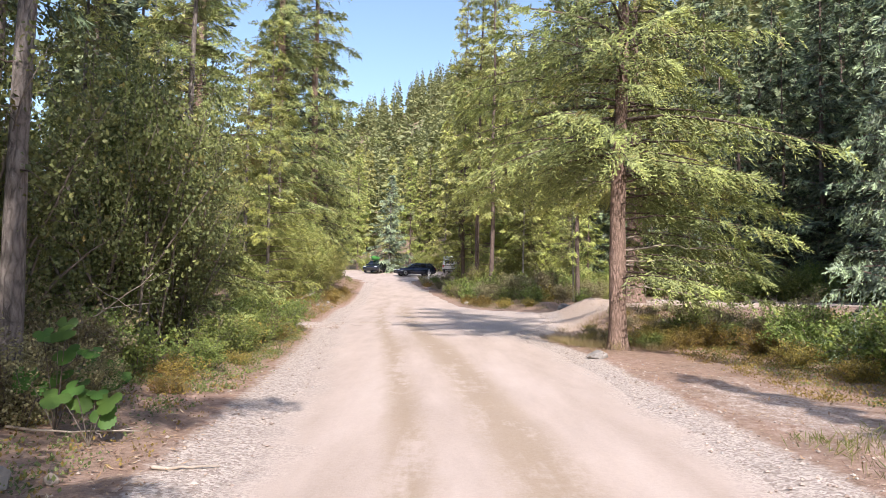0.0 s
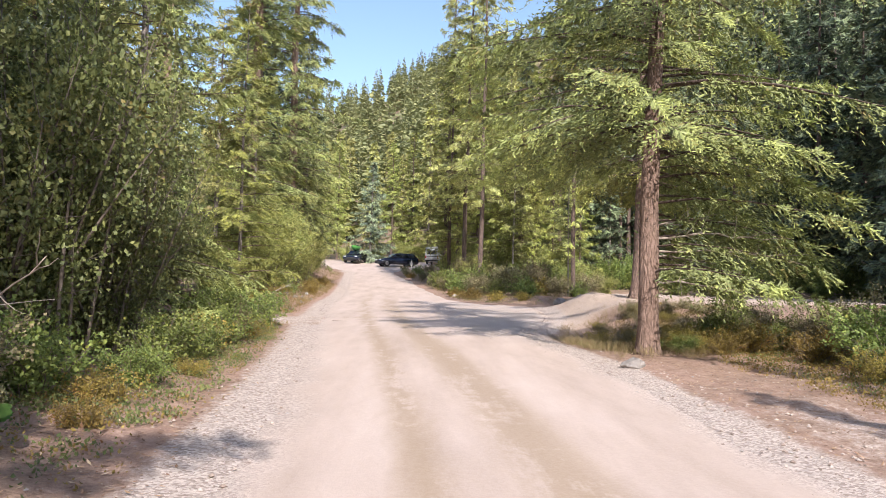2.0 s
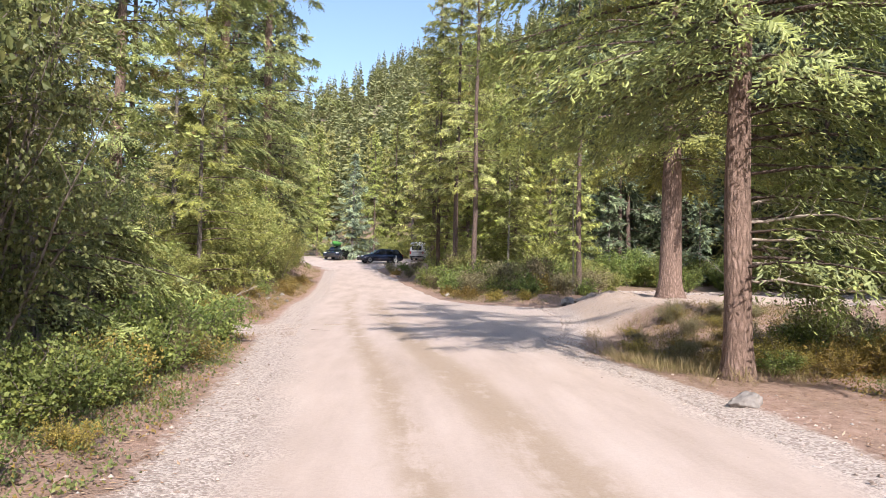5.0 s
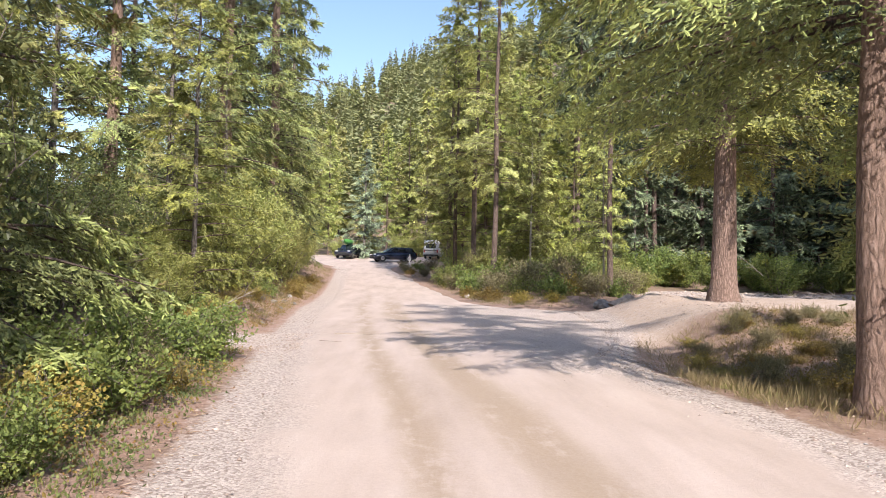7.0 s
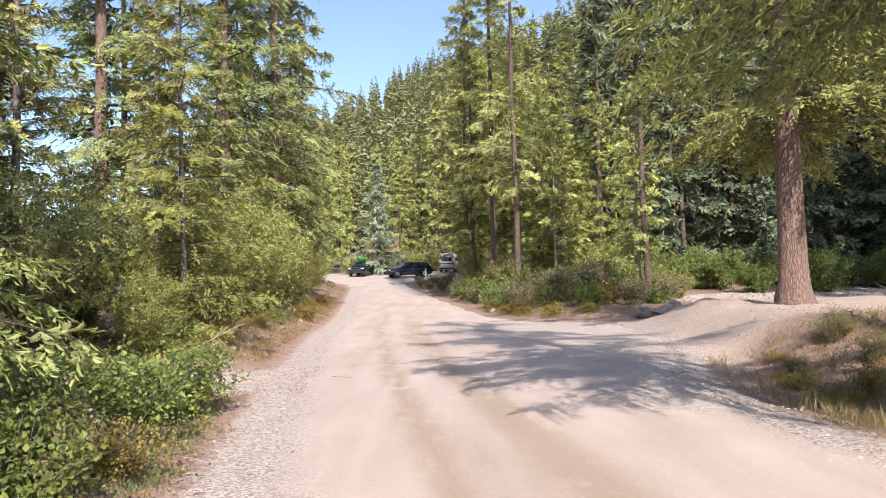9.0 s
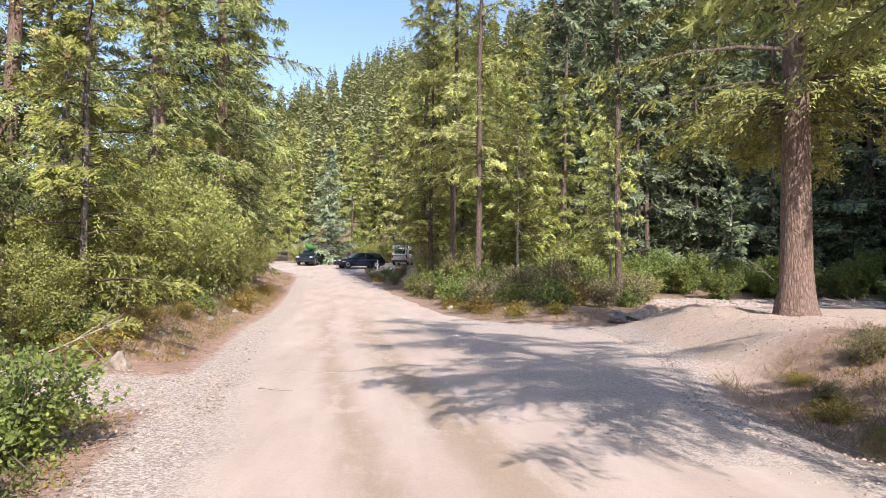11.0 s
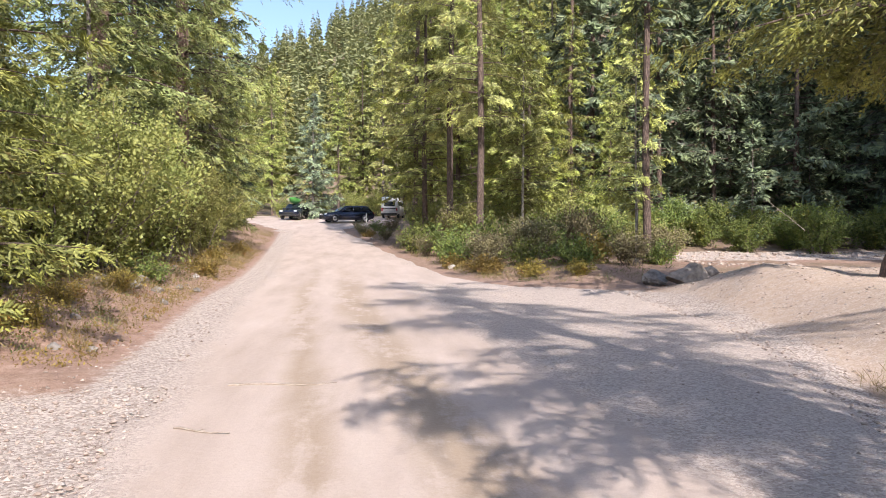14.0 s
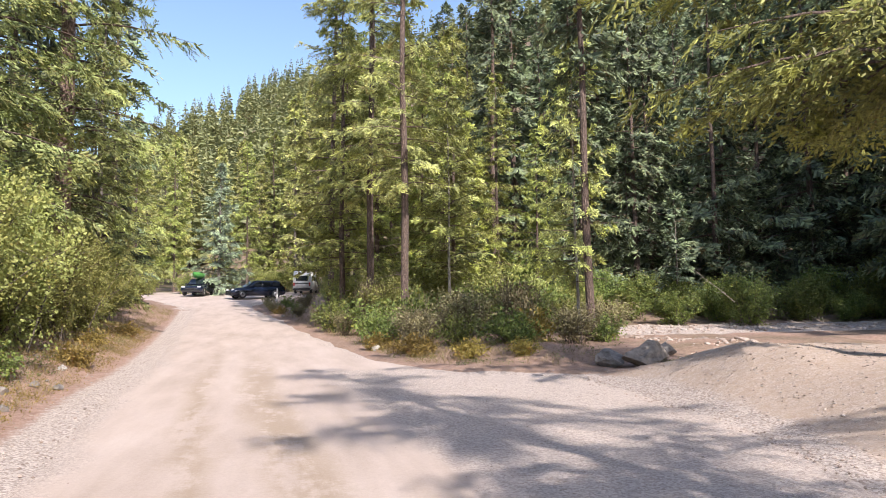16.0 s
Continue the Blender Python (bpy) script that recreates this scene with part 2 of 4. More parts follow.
# ---- mesh helpers ----
class Soup:
    """Vertices and faces gathered as arrays, then made into one mesh."""

    def __init__(self):
        self.v, self.q, self.t, self.n = [], [], [], 0

    def add(self, verts, quads=None, tris=None):
        verts = np.asarray(verts, float).reshape(-1, 3)
        if quads is not None and len(quads):
            self.q.append(np.asarray(quads, int).reshape(-1, 4) + self.n)
        if tris is not None and len(tris):
            self.t.append(np.asarray(tris, int).reshape(-1, 3) + self.n)
        self.v.append(verts)
        self.n += len(verts)

    def mesh(self, name, material, smooth=False):
        v = np.concatenate(self.v)
        q = np.concatenate(self.q) if self.q else np.zeros((0, 4), int)
        t = np.concatenate(self.t) if self.t else np.zeros((0, 3), int)
        me = bpy.data.meshes.new(name)
        me.vertices.add(len(v))
        me.vertices.foreach_set("co", v.astype(np.float32).ravel())
        loops = np.concatenate([q.ravel(), t.ravel()])
        me.loops.add(len(loops))
        me.loops.foreach_set("vertex_index", loops.astype(np.int32))
        count = len(q) + len(t)
        me.polygons.add(count)
        starts = np.concatenate([np.arange(len(q)) * 4, len(q) * 4 + np.arange(len(t)) * 3])
        me.polygons.foreach_set("loop_start", starts.astype(np.int32))
        me.polygons.foreach_set("use_smooth", np.full(count, smooth))
        me.materials.append(material)
        me.update(calc_edges=True)
        me.validate()
        return me


def unit(a):
    return a / np.maximum(np.linalg.norm(a, axis=-1, keepdims=True), 1e-9)


def kites(soup, base, along, side, fold=0.15):
    """Leaf blades: from base, along to the tip, side out to the half width; the middle is raised a little."""
    n = len(base)
    if not n:
        return
    up = np.cross(along, side)
    up = unit(up) * np.linalg.norm(side, axis=1, keepdims=True) * fold * 2
    v = np.stack([base, base + along * 0.45 + side + up, base + along, base + along * 0.45 - side + up], 1)
    soup.add(v, np.arange(4 * n).reshape(n, 4))


def needles_on(soup, base, along, face, count, rng, wide=0.13):
    """Needled twigs: a blunt, folded blade for the close-set needles and single needle tufts along both of its edges."""
    n = len(base)
    if not n:
        return
    size = np.linalg.norm(along, axis=1, keepdims=True)
    side = unit(np.cross(along, face)) * size * wide * rng.uniform(0.8, 1.25, (n, 1))
    low = unit(np.cross(along, side)) * size * wide * 0.55
    low = low * np.sign(-low[:, 2:3] + 1e-9)
    v = np.stack([base, base + along * 0.25 + side * 0.85 + low, base + along * 0.78 + side * 0.8 + low, base + along,
                  base + along * 0.78 - side * 0.8 + low, base + along * 0.25 - side * 0.85 + low], 1)
    q = np.array([[0, 1, 2, 3], [0, 3, 4, 5]])
    soup.add(v, q[None] + np.arange(n)[:, None, None] * 6)
    if not count:
        return
    u = (np.arange(count)[None, :] + rng.uniform(0.1, 0.9, (n, count))) / count
    sgn = np.where(np.arange(count) % 2 == 0, 1.0, -1.0)[None, :, None]
    at = base[:, None] + along[:, None] * (u[..., None] * 0.9 + 0.05) + low[:, None] * 0.5
    d = along[:, None] * wide * 1.5 + side[:, None] * sgn * 1.45 + low[:, None] * rng.uniform(-0.6, 1.2, (n, count, 1))
    d = d * rng.uniform(0.75, 1.25, (n, count, 1))
    half = along[:, None] * wide * 0.42
    t = np.stack([at - half, at + half, at + d], 2)
    soup.add(t, None, np.arange(3 * n * count))


def tube(soup, pts, radii, sides=6, rough=0.0, rng=None):
    """A round, tapered limb along the points, closed at its tip."""
    pts, radii = np.asarray(pts, float), np.asarray(radii, float)
    d = unit(np.gradient(pts, axis=0))
    ref = np.where(np.abs(d[:, 2:3]) > 0.9, np.array([[1.0, 0, 0]]), np.array([[0, 0, 1.0]]))
    a = unit(np.cross(d, ref))
    b = np.cross(d, a)
    ang = np.arange(sides) * 2 * np.pi / sides
    r = radii[:, None] * (1 + (rng.normal(0, rough, (len(pts), sides)) if rough else 0))
    ring = pts[:, None] + (np.cos(ang)[None, :, None] * a[:, None] + np.sin(ang)[None, :, None] * b[:, None]) * r[..., None]
    i, j = np.meshgrid(np.arange(len(pts) - 1), np.arange(sides), indexing="ij")
    k = (j + 1) % sides
    q = np.stack([i * sides + j, i * sides + k, (i + 1) * sides + k, (i + 1) * sides + j], -1).reshape(-1, 4)
    top = (len(pts) - 1) * sides
    soup.add(ring, q, [[top + s, top + (s + 1) % sides, top + (s + 2) % sides] for s in range(0, sides - 2, 1)] if sides == 3 else [[top, top + s, top + s + 1] for s in range(1, sides - 1)])


def part(name, data, parent, label=""):
    ob = new(name, data)
    ob.parent = parent
    if label:
        ob["label"] = label
    return ob


def thing(name, label, category, group="", kind=""):
    return tagged(new(name), label, category, group, kind)


def bm_mesh(name, bm, material, smooth=False):
    me = bpy.data.meshes.new(name)
    bm.normal_update()
    bm.to_mesh(me)
    bm.free()
    me.materials.append(material)
    me.polygons.foreach_set("use_smooth", [smooth] * len(me.polygons))
    return me


# ---- lie of the land ----
def step(a, b, v):
    s = np.clip((np.asarray(v, float) - a) / (b - a), 0, 1)
    return s * s * (3 - 2 * s)


def rise(y):
    y = np.asarray(y, float)
    return 0.018 * y + 0.00063 * np.clip(y - 25, 0, 60) ** 2 + 0.06 * np.clip(y - 85, 0, 40)


LEFT_Y = [-40, 0, 6, 11, 17, 21, 25, 33, 38, 45, 62, 69, 76, 84, 92]
LEFT_X = [-0.5, -1.5, -1.8, -2.2, -2.8, -3.3, -3.7, -4.4, -4.5, -5.0, -6.4, -7.0, -9.5, -17, -28]
RIGHT_Y = [-40, 0, 8, 14, 17, 19, 21.5, 24, 27, 31, 33.6, 35, 37, 40, 44, 53, 58, 68, 73, 78, 84, 92]
RIGHT_X = [3.5, 2.8, 2.75, 2.8, 2.55, 2.4, 2.6, 3.4, 4.3, 4.7, 4.6, 2.8, 1.6, 1.0, 0.6, -0.5, -0.9, -2.6, -3.0, -0.6, 2.0, 1.0]


def left_edge(y):
    return np.interp(y, LEFT_Y, LEFT_X)


def right_edge(y):
    return np.interp(y, RIGHT_Y, RIGHT_X)


def wobble(x, y, f, seed):
    """Cheap smooth unevenness."""
    return (np.sin(x * f + seed) * np.cos(y * f * 1.13 + seed * 2.1) + 0.5 * np.sin((x * 0.8 + y) * f * 2.3 + seed * 1.7) + 0.3 * np.sin((x - y * 0.7) * f * 4.1 + seed)) / 1.8


def height(x, y):
    x, y = np.asarray(x, float), np.asarray(y, float)
    z = rise(y)
    dl = left_edge(y) - x
    dr = x - right_edge(y)
    # bank beside the road
    z = z + step(0.3, 3.0, dl) * (0.18 + 0.45 * step(26, 30, y)) * (1 - 0.7 * np.exp(-((y - 23.5) / 2.0) ** 2))
    z = z + step(0.5, 4.0, dr) * 0.3 * step(35, 38, y)
    # ditch and raised gravel flat with its mounds
    z = z - 0.38 * np.exp(-((x - 4.4) / 1.2) ** 2) * step(17.0, 19.5, y) * step(26, 23, y)
    z = z + 0.70 * step(4.3, 6.6, x) * step(20.5, 25.0, y) * step(34.5, 31.0, y) * step(26, 18, x)
    z = z + 0.16 * np.exp(-((x - 6.2) / 1.1) ** 2 - ((y - 30.2) / 1.3) ** 2)
    z = z + 0.08 * np.exp(-((x - 10.5) / 2.0) ** 2 - ((y - 29.5) / 1.5) ** 2)
    z = z + 0.6 * step(8.5, 11, x) * step(16, 19, y) * step(25, 22, y) * step(22, 17, x)
    # creek bed
    z = z - 0.35 * step(8, 12, x) * step(38, 43, y) * step(58, 51, y)
    # valley side
    s = x * 0.75 + (y - 112) * 0.55
    z = z + 0.66 * np.clip(s, 0, 150) + 0.2 * np.clip(s - 150, 0, 400)
    off = np.minimum(step(0.0, 1.0, dl) + step(0.0, 1.0, dr), 1)
    z = z + off * (0.05 * wobble(x, y, 1.3, 0.4) + 0.025 * wobble(x, y, 4.1, 2.0)) + 0.012 * wobble(x, y, 2.0, 5.0)
    return z


def spaced(lo, hi, fine, near_lo, near_hi, grow=1.18):
    """Coordinates that are close together in the middle and ever wider outwards."""
    a = list(np.arange(near_lo, near_hi + fine / 2, fine))
    s = fine
    while a[-1] < hi:
        s *= grow
        a.append(a[-1] + s)
    s = fine
    while a[0] > lo:
        s *= grow
        a.insert(0, a[0] - s)
    return np.array(a)


def sheet(name, X, Y, Z, material, attrs):
    """A grid of points as one sheet with named values on its points."""
    s = Soup()
    r, c = X.shape
    i, j = np.meshgrid(np.arange(r - 1), np.arange(c - 1), indexing="ij")
    s.add(np.stack([X, Y, Z], -1), np.stack([i * c + j, i * c + j + 1, (i + 1) * c + j + 1, (i + 1) * c + j], -1).reshape(-1, 4))
    me = s.mesh(name, material, True)
    for key, value in attrs.items():
        me.attributes.new(key, "FLOAT", "POINT").data.foreach_set("value", np.asarray(value, np.float32).ravel())
    return new(name, me)


gx, gy = spaced(-1500, 1500, 0.22, -9, 14), spaced(-1500, 1800, 0.22, -2, 48)
GX, GY = np.meshgrid(gx, gy)
GZ = height(GX, GY)
dl, dr = left_edge(GY) - GX, GX - right_edge(GY)
inside = np.minimum(step(0.05, 0.6, -dl), step(0.05, 0.6, -dr)) * step(-40, -38, GY) * step(92, 90, GY)
GZ = GZ - 0.10 * inside
gravel = np.maximum(step(0.9, 0.0, np.abs(dl)), step(0.8, 0.0, np.abs(dr)) * (GY < 35))
gravel = np.maximum(gravel, np.exp(-((GX + 5.4) / 2.4) ** 4 - ((GY - 23.0) / 1.5) ** 4))
flat = step(3.2, 4.2, GX) * step(23.0 + 1.6 * step(4.2, 5.5, GX), 25.2 + 0.8 * step(4.2, 5.5, GX), GY) * step(34, 32, GY) * step(24, 19, GX)
gravel = np.maximum(gravel, 0.42 * flat)
sand = flat
creek = step(9, 11.5, GX) * step(44.5, 46, GY) * step(51.5, 50, GY) * step(60, 40, GX)
gravel = np.maximum(gravel, creek)
patch = 0.55 * np.exp(-((GX - 4.3) / 1.4) ** 2 - ((GY - 9) / 4.0) ** 2)
gravel = np.maximum(gravel, patch)
# full under the right-hand wood, where the dark moss doubles as painted shade
green = np.clip(0.25 + 0.5 * step(1, 4, dl) + 0.3 * step(4, 8, dr) + step(20, 40, GX) + step(70, 110, GY), 0, 1)
green = green * (1 - 0.85 * step(24.5, 26, GY) * step(66, 60, GY) * step(4.5, 3.0, dl) * (dl > 0))
ground = tagged(sheet("ground", GX, GY, GZ, GROUND, {"gravel": gravel, "green": green, "sand": sand}), "brown forest floor with needles, gravel and moss darkened for wood shade", "ground", kind="structure")

# the road, a little above the ground it lies on
ry = np.arange(-39.5, 91.5, 0.3)
rv = np.linspace(0, 1, 34)
LE, RE = left_edge(ry) + 0.18 * wobble(ry, ry * 0, 1.7, 1.0), right_edge(ry) + 0.15 * wobble(ry, ry * 0, 1.5, 3.0)
RX = LE[:, None] + (RE - LE)[:, None] * rv[None, :]
RY = np.repeat(ry[:, None], len(rv), 1)
mid = np.interp(RY, LEFT_Y, LEFT_X) + 2.15 + 0.1 * np.clip(RY / 20, 0, 1)
off_l, off_r = RX - LE[:, None], RE[:, None] - RX
lip = np.minimum(np.minimum(off_l, off_r) / 0.35, 1)
tr1, tr2 = np.exp(-((RX - mid + 0.62) / 0.19) ** 4), np.exp(-((RX - mid - 0.42) / 0.36) ** 4)
RZ = height(RX, RY) + 0.012 * lip - 0.06 * (1 - lip) - 0.012 * (tr1 + tr2) + 0.03 * np.clip(1 - np.abs(RX - mid) / 2.2, 0, 1)
pull = step(1.1, 2.6, RX - mid) * (RY > 19) * (RY < 36)
edge = np.clip(np.maximum(np.maximum(1 - off_l / 1.0, 1 - off_r / 0.9), 0.95 * pull), 0, 1)
road = tagged(sheet("road", RX, RY, RZ, ROAD, {"track": np.clip(tr1 + tr2, 0, 1) * step(46, 30, RY) * 0.85, "edge": edge}), "dusty pale gravel road with damp wheel tracks", "road", kind="structure")


# ---- trees and shrubs ----
def conifer(seed, H, low, R, limbs, leaf, dens, per, droop, needles, trunk_r, trunk_mat, label, power=0.8, group="", sides=9, dead=0, bend=0.0, bare=(), name="conifer", extra=(), slim=0.18, tufts=4):
    """A fir, spruce or pine: tapered trunk, drooping limbs and sprays of needles."""
    rng = np.random.default_rng(seed)
    tree = thing(name, label, "tree", group)
    t = Soup()
    zs = np.concatenate([[-0.25, 0.0, 0.12, 0.3, 0.6], np.linspace(1.1, H, 16 if sides > 6 else 7)])
    lean = rng.normal(0, 0.006, 2) * H
    cx = lean[0] * (np.clip(zs, 0, H) / H) ** 1.3 + bend * np.sin(zs / H * 3.0) + 0.03 * np.sin(zs * 0.7 + seed)
    cy = lean[1] * (np.clip(zs, 0, H) / H) ** 1.3 + 0.03 * np.cos(zs * 0.6 + seed)
    rad = trunk_r * np.clip(1 - zs / H, 0.02, 1) ** 0.75 * (1 + 0.45 * np.exp(-np.clip(zs, 0, 9) / 0.28))
    tube(t, np.stack([cx, cy, zs], 1), rad, sides, 0.05, rng)
    part("trunk", t.mesh("trunk", trunk_mat, True), tree)
    wood, green, fresh = Soup(), Soup(), Soup()
    for i in range(limbs + len(extra)):
        f = ((i + rng.random()) / limbs)
        z = low + (H - low) * f
        if i >= limbs:
            z, f = extra[i - limbs][0], 0.2
        if bare and bare[0] < z < bare[1] and rng.random() < bare[2]:
            continue
        az = i * 2.39996 + rng.normal(0, 0.8)
        L = R * ((1 - f) ** power) * min(1, 0.62 + 3.2 * f) * rng.uniform(0.4, 1.25) + 0.12
        if i >= limbs:
            az, L = radians(extra[i - limbs][1]), extra[i - limbs][2]
        out = np.array([math.cos(az), math.sin(az), 0])
        side = np.array([-out[1], out[0], 0])
        up = 0.05 + 0.55 * f + rng.normal(0, 0.07)
        base = np.array([np.interp(z, zs, cx), np.interp(z, zs, cy), z])
        kink = rng.normal(0, 0.12)

        def at(s):
            s = np.asarray(s)[..., None]
            return base + L * (s * out + kink * s * s * side + (up * s - droop * s * s + 0.25 * droop * s ** 4) * np.array([0, 0, 1.0]))

        s5 = np.linspace(0, 1, 5 if sides > 6 else 2)
        tube(wood, at(s5), np.maximum((0.008 if i >= limbs else 0.013) * L * (1 - s5) + 0.004, 0.004) * (1 if sides > 6 else 1.5), 3)
        m = max(5, int(L * dens * (1.25 if i >= limbs else 1)))
        s = np.clip(rng.uniform(0.05, 1.03, m) ** 0.8, 0, 1)
        sgn = np.where(rng.random(m) < 0.5, -1.0, 1.0)
        root = at(s)
        fw = unit(at(np.clip(s + 0.03, 0, 1.05)) - at(np.clip(s - 0.03, 0, 1.02)))
        l2 = (0.26 * L * (1.02 - s) + 0.09 * R * rng.uniform(0.6, 1.3, m) + leaf * 0.8)
        sd = unit(fw * rng.uniform(0.4, 0.9, (m, 1)) + side * (sgn * rng.uniform(0.5, 1.0, m))[:, None] + np.stack([rng.normal(0, 0.12, m), rng.normal(0, 0.12, m), rng.normal(-0.34, 0.28, m)], 1))
        q = (np.arange(per) + 0.3) / per
        pos = root[:, None] + sd[:, None] * (l2[:, None] * q[None, :])[..., None]
        pos[..., 2] -= (q[None, :] ** 2) * l2[:, None] * 0.22
        # each spray is flat, so that it catches the light as one
        plane = unit(np.array([0, 0, 0.8]) + 0.75 * out + rng.normal(0, 0.36, (m, 3)))[:, None]
        alt = np.where((np.arange(per) % 2) == 0, 1.0, -1.0)[None, :, None]
        crossd = unit(np.cross(sd[:, None], plane)) * alt
        kd = unit(sd[:, None] * 0.85 + crossd * (0.75 * (1 - 0.8 * (np.arange(per) == per - 1)))[None, :, None] + rng.normal(0, 0.26, pos.shape))
        ln = leaf * (1.25 - 0.6 * q)[None, :, None] * rng.uniform(0.75, 1.3, pos.shape[:2])[..., None]
        # twigs towards the tips get the needles coloured as if sunlit
        lit_tip = ((s[:, None] * 0.6 + q[None, :] * 0.55 + rng.normal(0, 0.1, (m, per))) > 0.68).ravel()
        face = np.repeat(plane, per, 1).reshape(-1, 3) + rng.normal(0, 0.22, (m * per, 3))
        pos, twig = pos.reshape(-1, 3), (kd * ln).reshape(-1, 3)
        for soup, pick in ((green, ~lit_tip), (fresh, lit_tip)):
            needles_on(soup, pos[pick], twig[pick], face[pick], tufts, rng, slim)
    for _ in range(dead):
        az, z, L = rng.uniform(0, 6.28), rng.uniform(1.3, low + 1.0), R * rng.uniform(0.2, 0.5)
        out = np.array([math.cos(az), math.sin(az), 0])
        s5 = np.linspace(0, 1, 5)[:, None]
        tube(wood, np.array([0, 0, z]) + L * s5 * out + np.array([0, 0, -0.2]) * L * s5 ** 2 + rng.normal(0, 0.02, (5, 3)), np.linspace(0.016, 0.004, 5), 4)
    tagged(part("limb_work", wood.mesh("limb_work", BARK_BROWN, True), tree), kind="stuff")
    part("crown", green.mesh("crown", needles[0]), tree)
    part("fresh_growth", fresh.mesh("fresh_growth", needles[1]), tree, "needles at the branch tips, coloured lighter as if sunlit")
    return tree


def shrub(seed, R, H, stems, twigs, leaf, per, leaves, label, name="shrub", low=0.04, group="", broad=0.40):
    """A leafy shrub: stems that fan out, twigs and leaves round them, in uneven clumps."""
    rng = np.random.default_rng(seed)
    ob = thing(name, label, "shrub", group)
    wood, green = Soup(), Soup()
    for i in range(stems):
        az = rng.uniform(0, 6.283)
        reach, top = R * rng.uniform(0.25, 1.0), H * rng.uniform(0.6, 1.05)
        b = np.array([rng.normal(0, R * 0.15), rng.normal(0, R * 0.15), -0.05])
        tip = np.array([math.cos(az) * reach, math.sin(az) * reach, top * (1 - 0.35 * (reach / R) ** 2)])
        s = np.linspace(0, 1, 6)[:, None]
        path = b + (tip - b) * s + np.array([0, 0, 0.18 * H]) * (s * (1 - s)) + rng.normal(0, 0.03 * R, (6, 3)) * s
        tube(wood, path, np.linspace(0.007 * H + 0.003, 0.003, 6), 4)
        for k in range(twigs):
            u = low + (1.02 - low) * rng.random() ** 0.85
            p = np.array([np.interp(u, s[:, 0], path[:, a]) for a in range(3)])
            d = unit(rng.normal(0, 1, 3) + np.array([0, 0, 0.35]) + 0.5 * (tip - b) / H)
            l = 0.22 * R * rng.uniform(0.5, 1.4) + leaf
            if k % 3 == 0:
                tube(wood, p + d * l * np.linspace(0, 1, 2)[:, None], [0.005, 0.002], 3)
            q = rng.uniform(0.15, 1.05, per)
            pos = p + d * (l * q)[:, None] + rng.normal(0, 0.035 * R + 0.2 * leaf, (per, 3))
            kd = unit(d + rng.normal(0, 0.8, (per, 3)) + np.array([0, 0, -0.1]))
            ln = leaf * rng.uniform(0.6, 1.3, (per, 1))
            nrm = unit(np.array([0, 0, 1.0]) + rng.normal(0, 0.7, (per, 3)))
            wd = unit(np.cross(kd, nrm)) * ln * broad * rng.uniform(0.8, 1.2, (per, 1))
            pos[:, 2] = np.maximum(pos[:, 2], 0.02)
            kites(green, pos, kd * ln, wd)
    tagged(part("stem_work", wood.mesh("stem_work", STEM, True), ob), kind="stuff")
    tagged(part("foliage", green.mesh("foliage", leaves), ob), kind="stuff")
    return ob


def stand(ob, x, y, turn=0.0, size=1.0, tall=1.0, sink=0.03):
    """Set a thing down on the ground."""
    ob.matrix_basis = pose(x, y, float(height(x, y)) - sink, 0, 0, turn) @ Matrix.Diagonal((size, size, size * tall, 1))
    return ob


def again(ob, x, y, turn=0.0, size=1.0, tall=1.0, sink=0.03, label=""):
    c = copy_thing(ob, Matrix.Identity(4))
    stand(c, x, y, turn, size, tall, sink)
    if label:
        c["label"] = label
    return c


under = []
# trees that stand close to the way
EXTRA = [(1.65 + 0.17 * k, -62 + (k * 47) % 118, 2.8 + 1.4 * ((k * 37) % 10) / 10) for k in range(17)] + [(4.5 + 0.1 * k, 120 + 23 * k, 3.7 - 0.05 * k) for k in range(6)]
EXTRA += [(5.4 + 0.4 * k, 160 + 17 * (k % 4), 3.5 + 0.15 * (k % 3)) for k in range(5)]
big_a = stand(conifer(3, 15.5, 4.0, 4.1, 118, 0.11, 13, 12, 0.40, FIR, 0.20, BARK, "douglas fir with drooping green sprays and bare lower trunk", 0.7, sides=16, dead=4, extra=EXTRA, bare=(7.5, 15, 0.34), slim=0.16, tufts=6), 4.05, 16.35, 0)
stand(conifer(5, 14.5, 4.2, 4.4, 105, 0.135, 9, 11, 0.38, YELLOW_FIR, 0.36, BARK, "large old fir with thick furrowed trunk on gravel flat", 0.7, sides=18, bare=(4.5, 14, 0.15), slim=0.18, tufts=6, extra=[(4.3 + 0.1 * k, 51 * k, 3.2 + 0.3 * (k % 4)) for k in range(11)]), 7.7, 28.3, 10)
stand(conifer(7, 10.5, 0.5, 2.3, 105, 0.085, 19, 13, 0.30, FIR, 0.11, BARK_GREY, "dense young fir with branches down to the ground", 0.8, slim=0.17, tufts=6), -5.6, 15.6, 0)
stand(conifer(8, 11, 0.3, 2.1, 100, 0.095, 16, 12, 0.28, YELLOW_FIR, 0.07, BARK_GREY, "bright young fir beside the bank", 0.9, slim=0.17, tufts=5), -6.5, 26.5, 70)
young = conifer(9, 9, 0.4, 1.6, 85, 0.09, 16, 11, 0.2, PINE, 0.09, BARK_GREY, "slender light green young conifer", 0.9)
stand(young, -8.2, 20.0, 0)
again(young, -8.3, 30.0, 60, 1.2)
again(young, -9.4, 22.6, 120, 1.15)
again(young, -5.9, 11.5, 190, 0.8)
again(young, -3.2, 0.2, 30, 0.75)
again(young, -4.6, -0.6, 130, 0.9)
again(young, -9.8, 26.0, 250, 1.3)
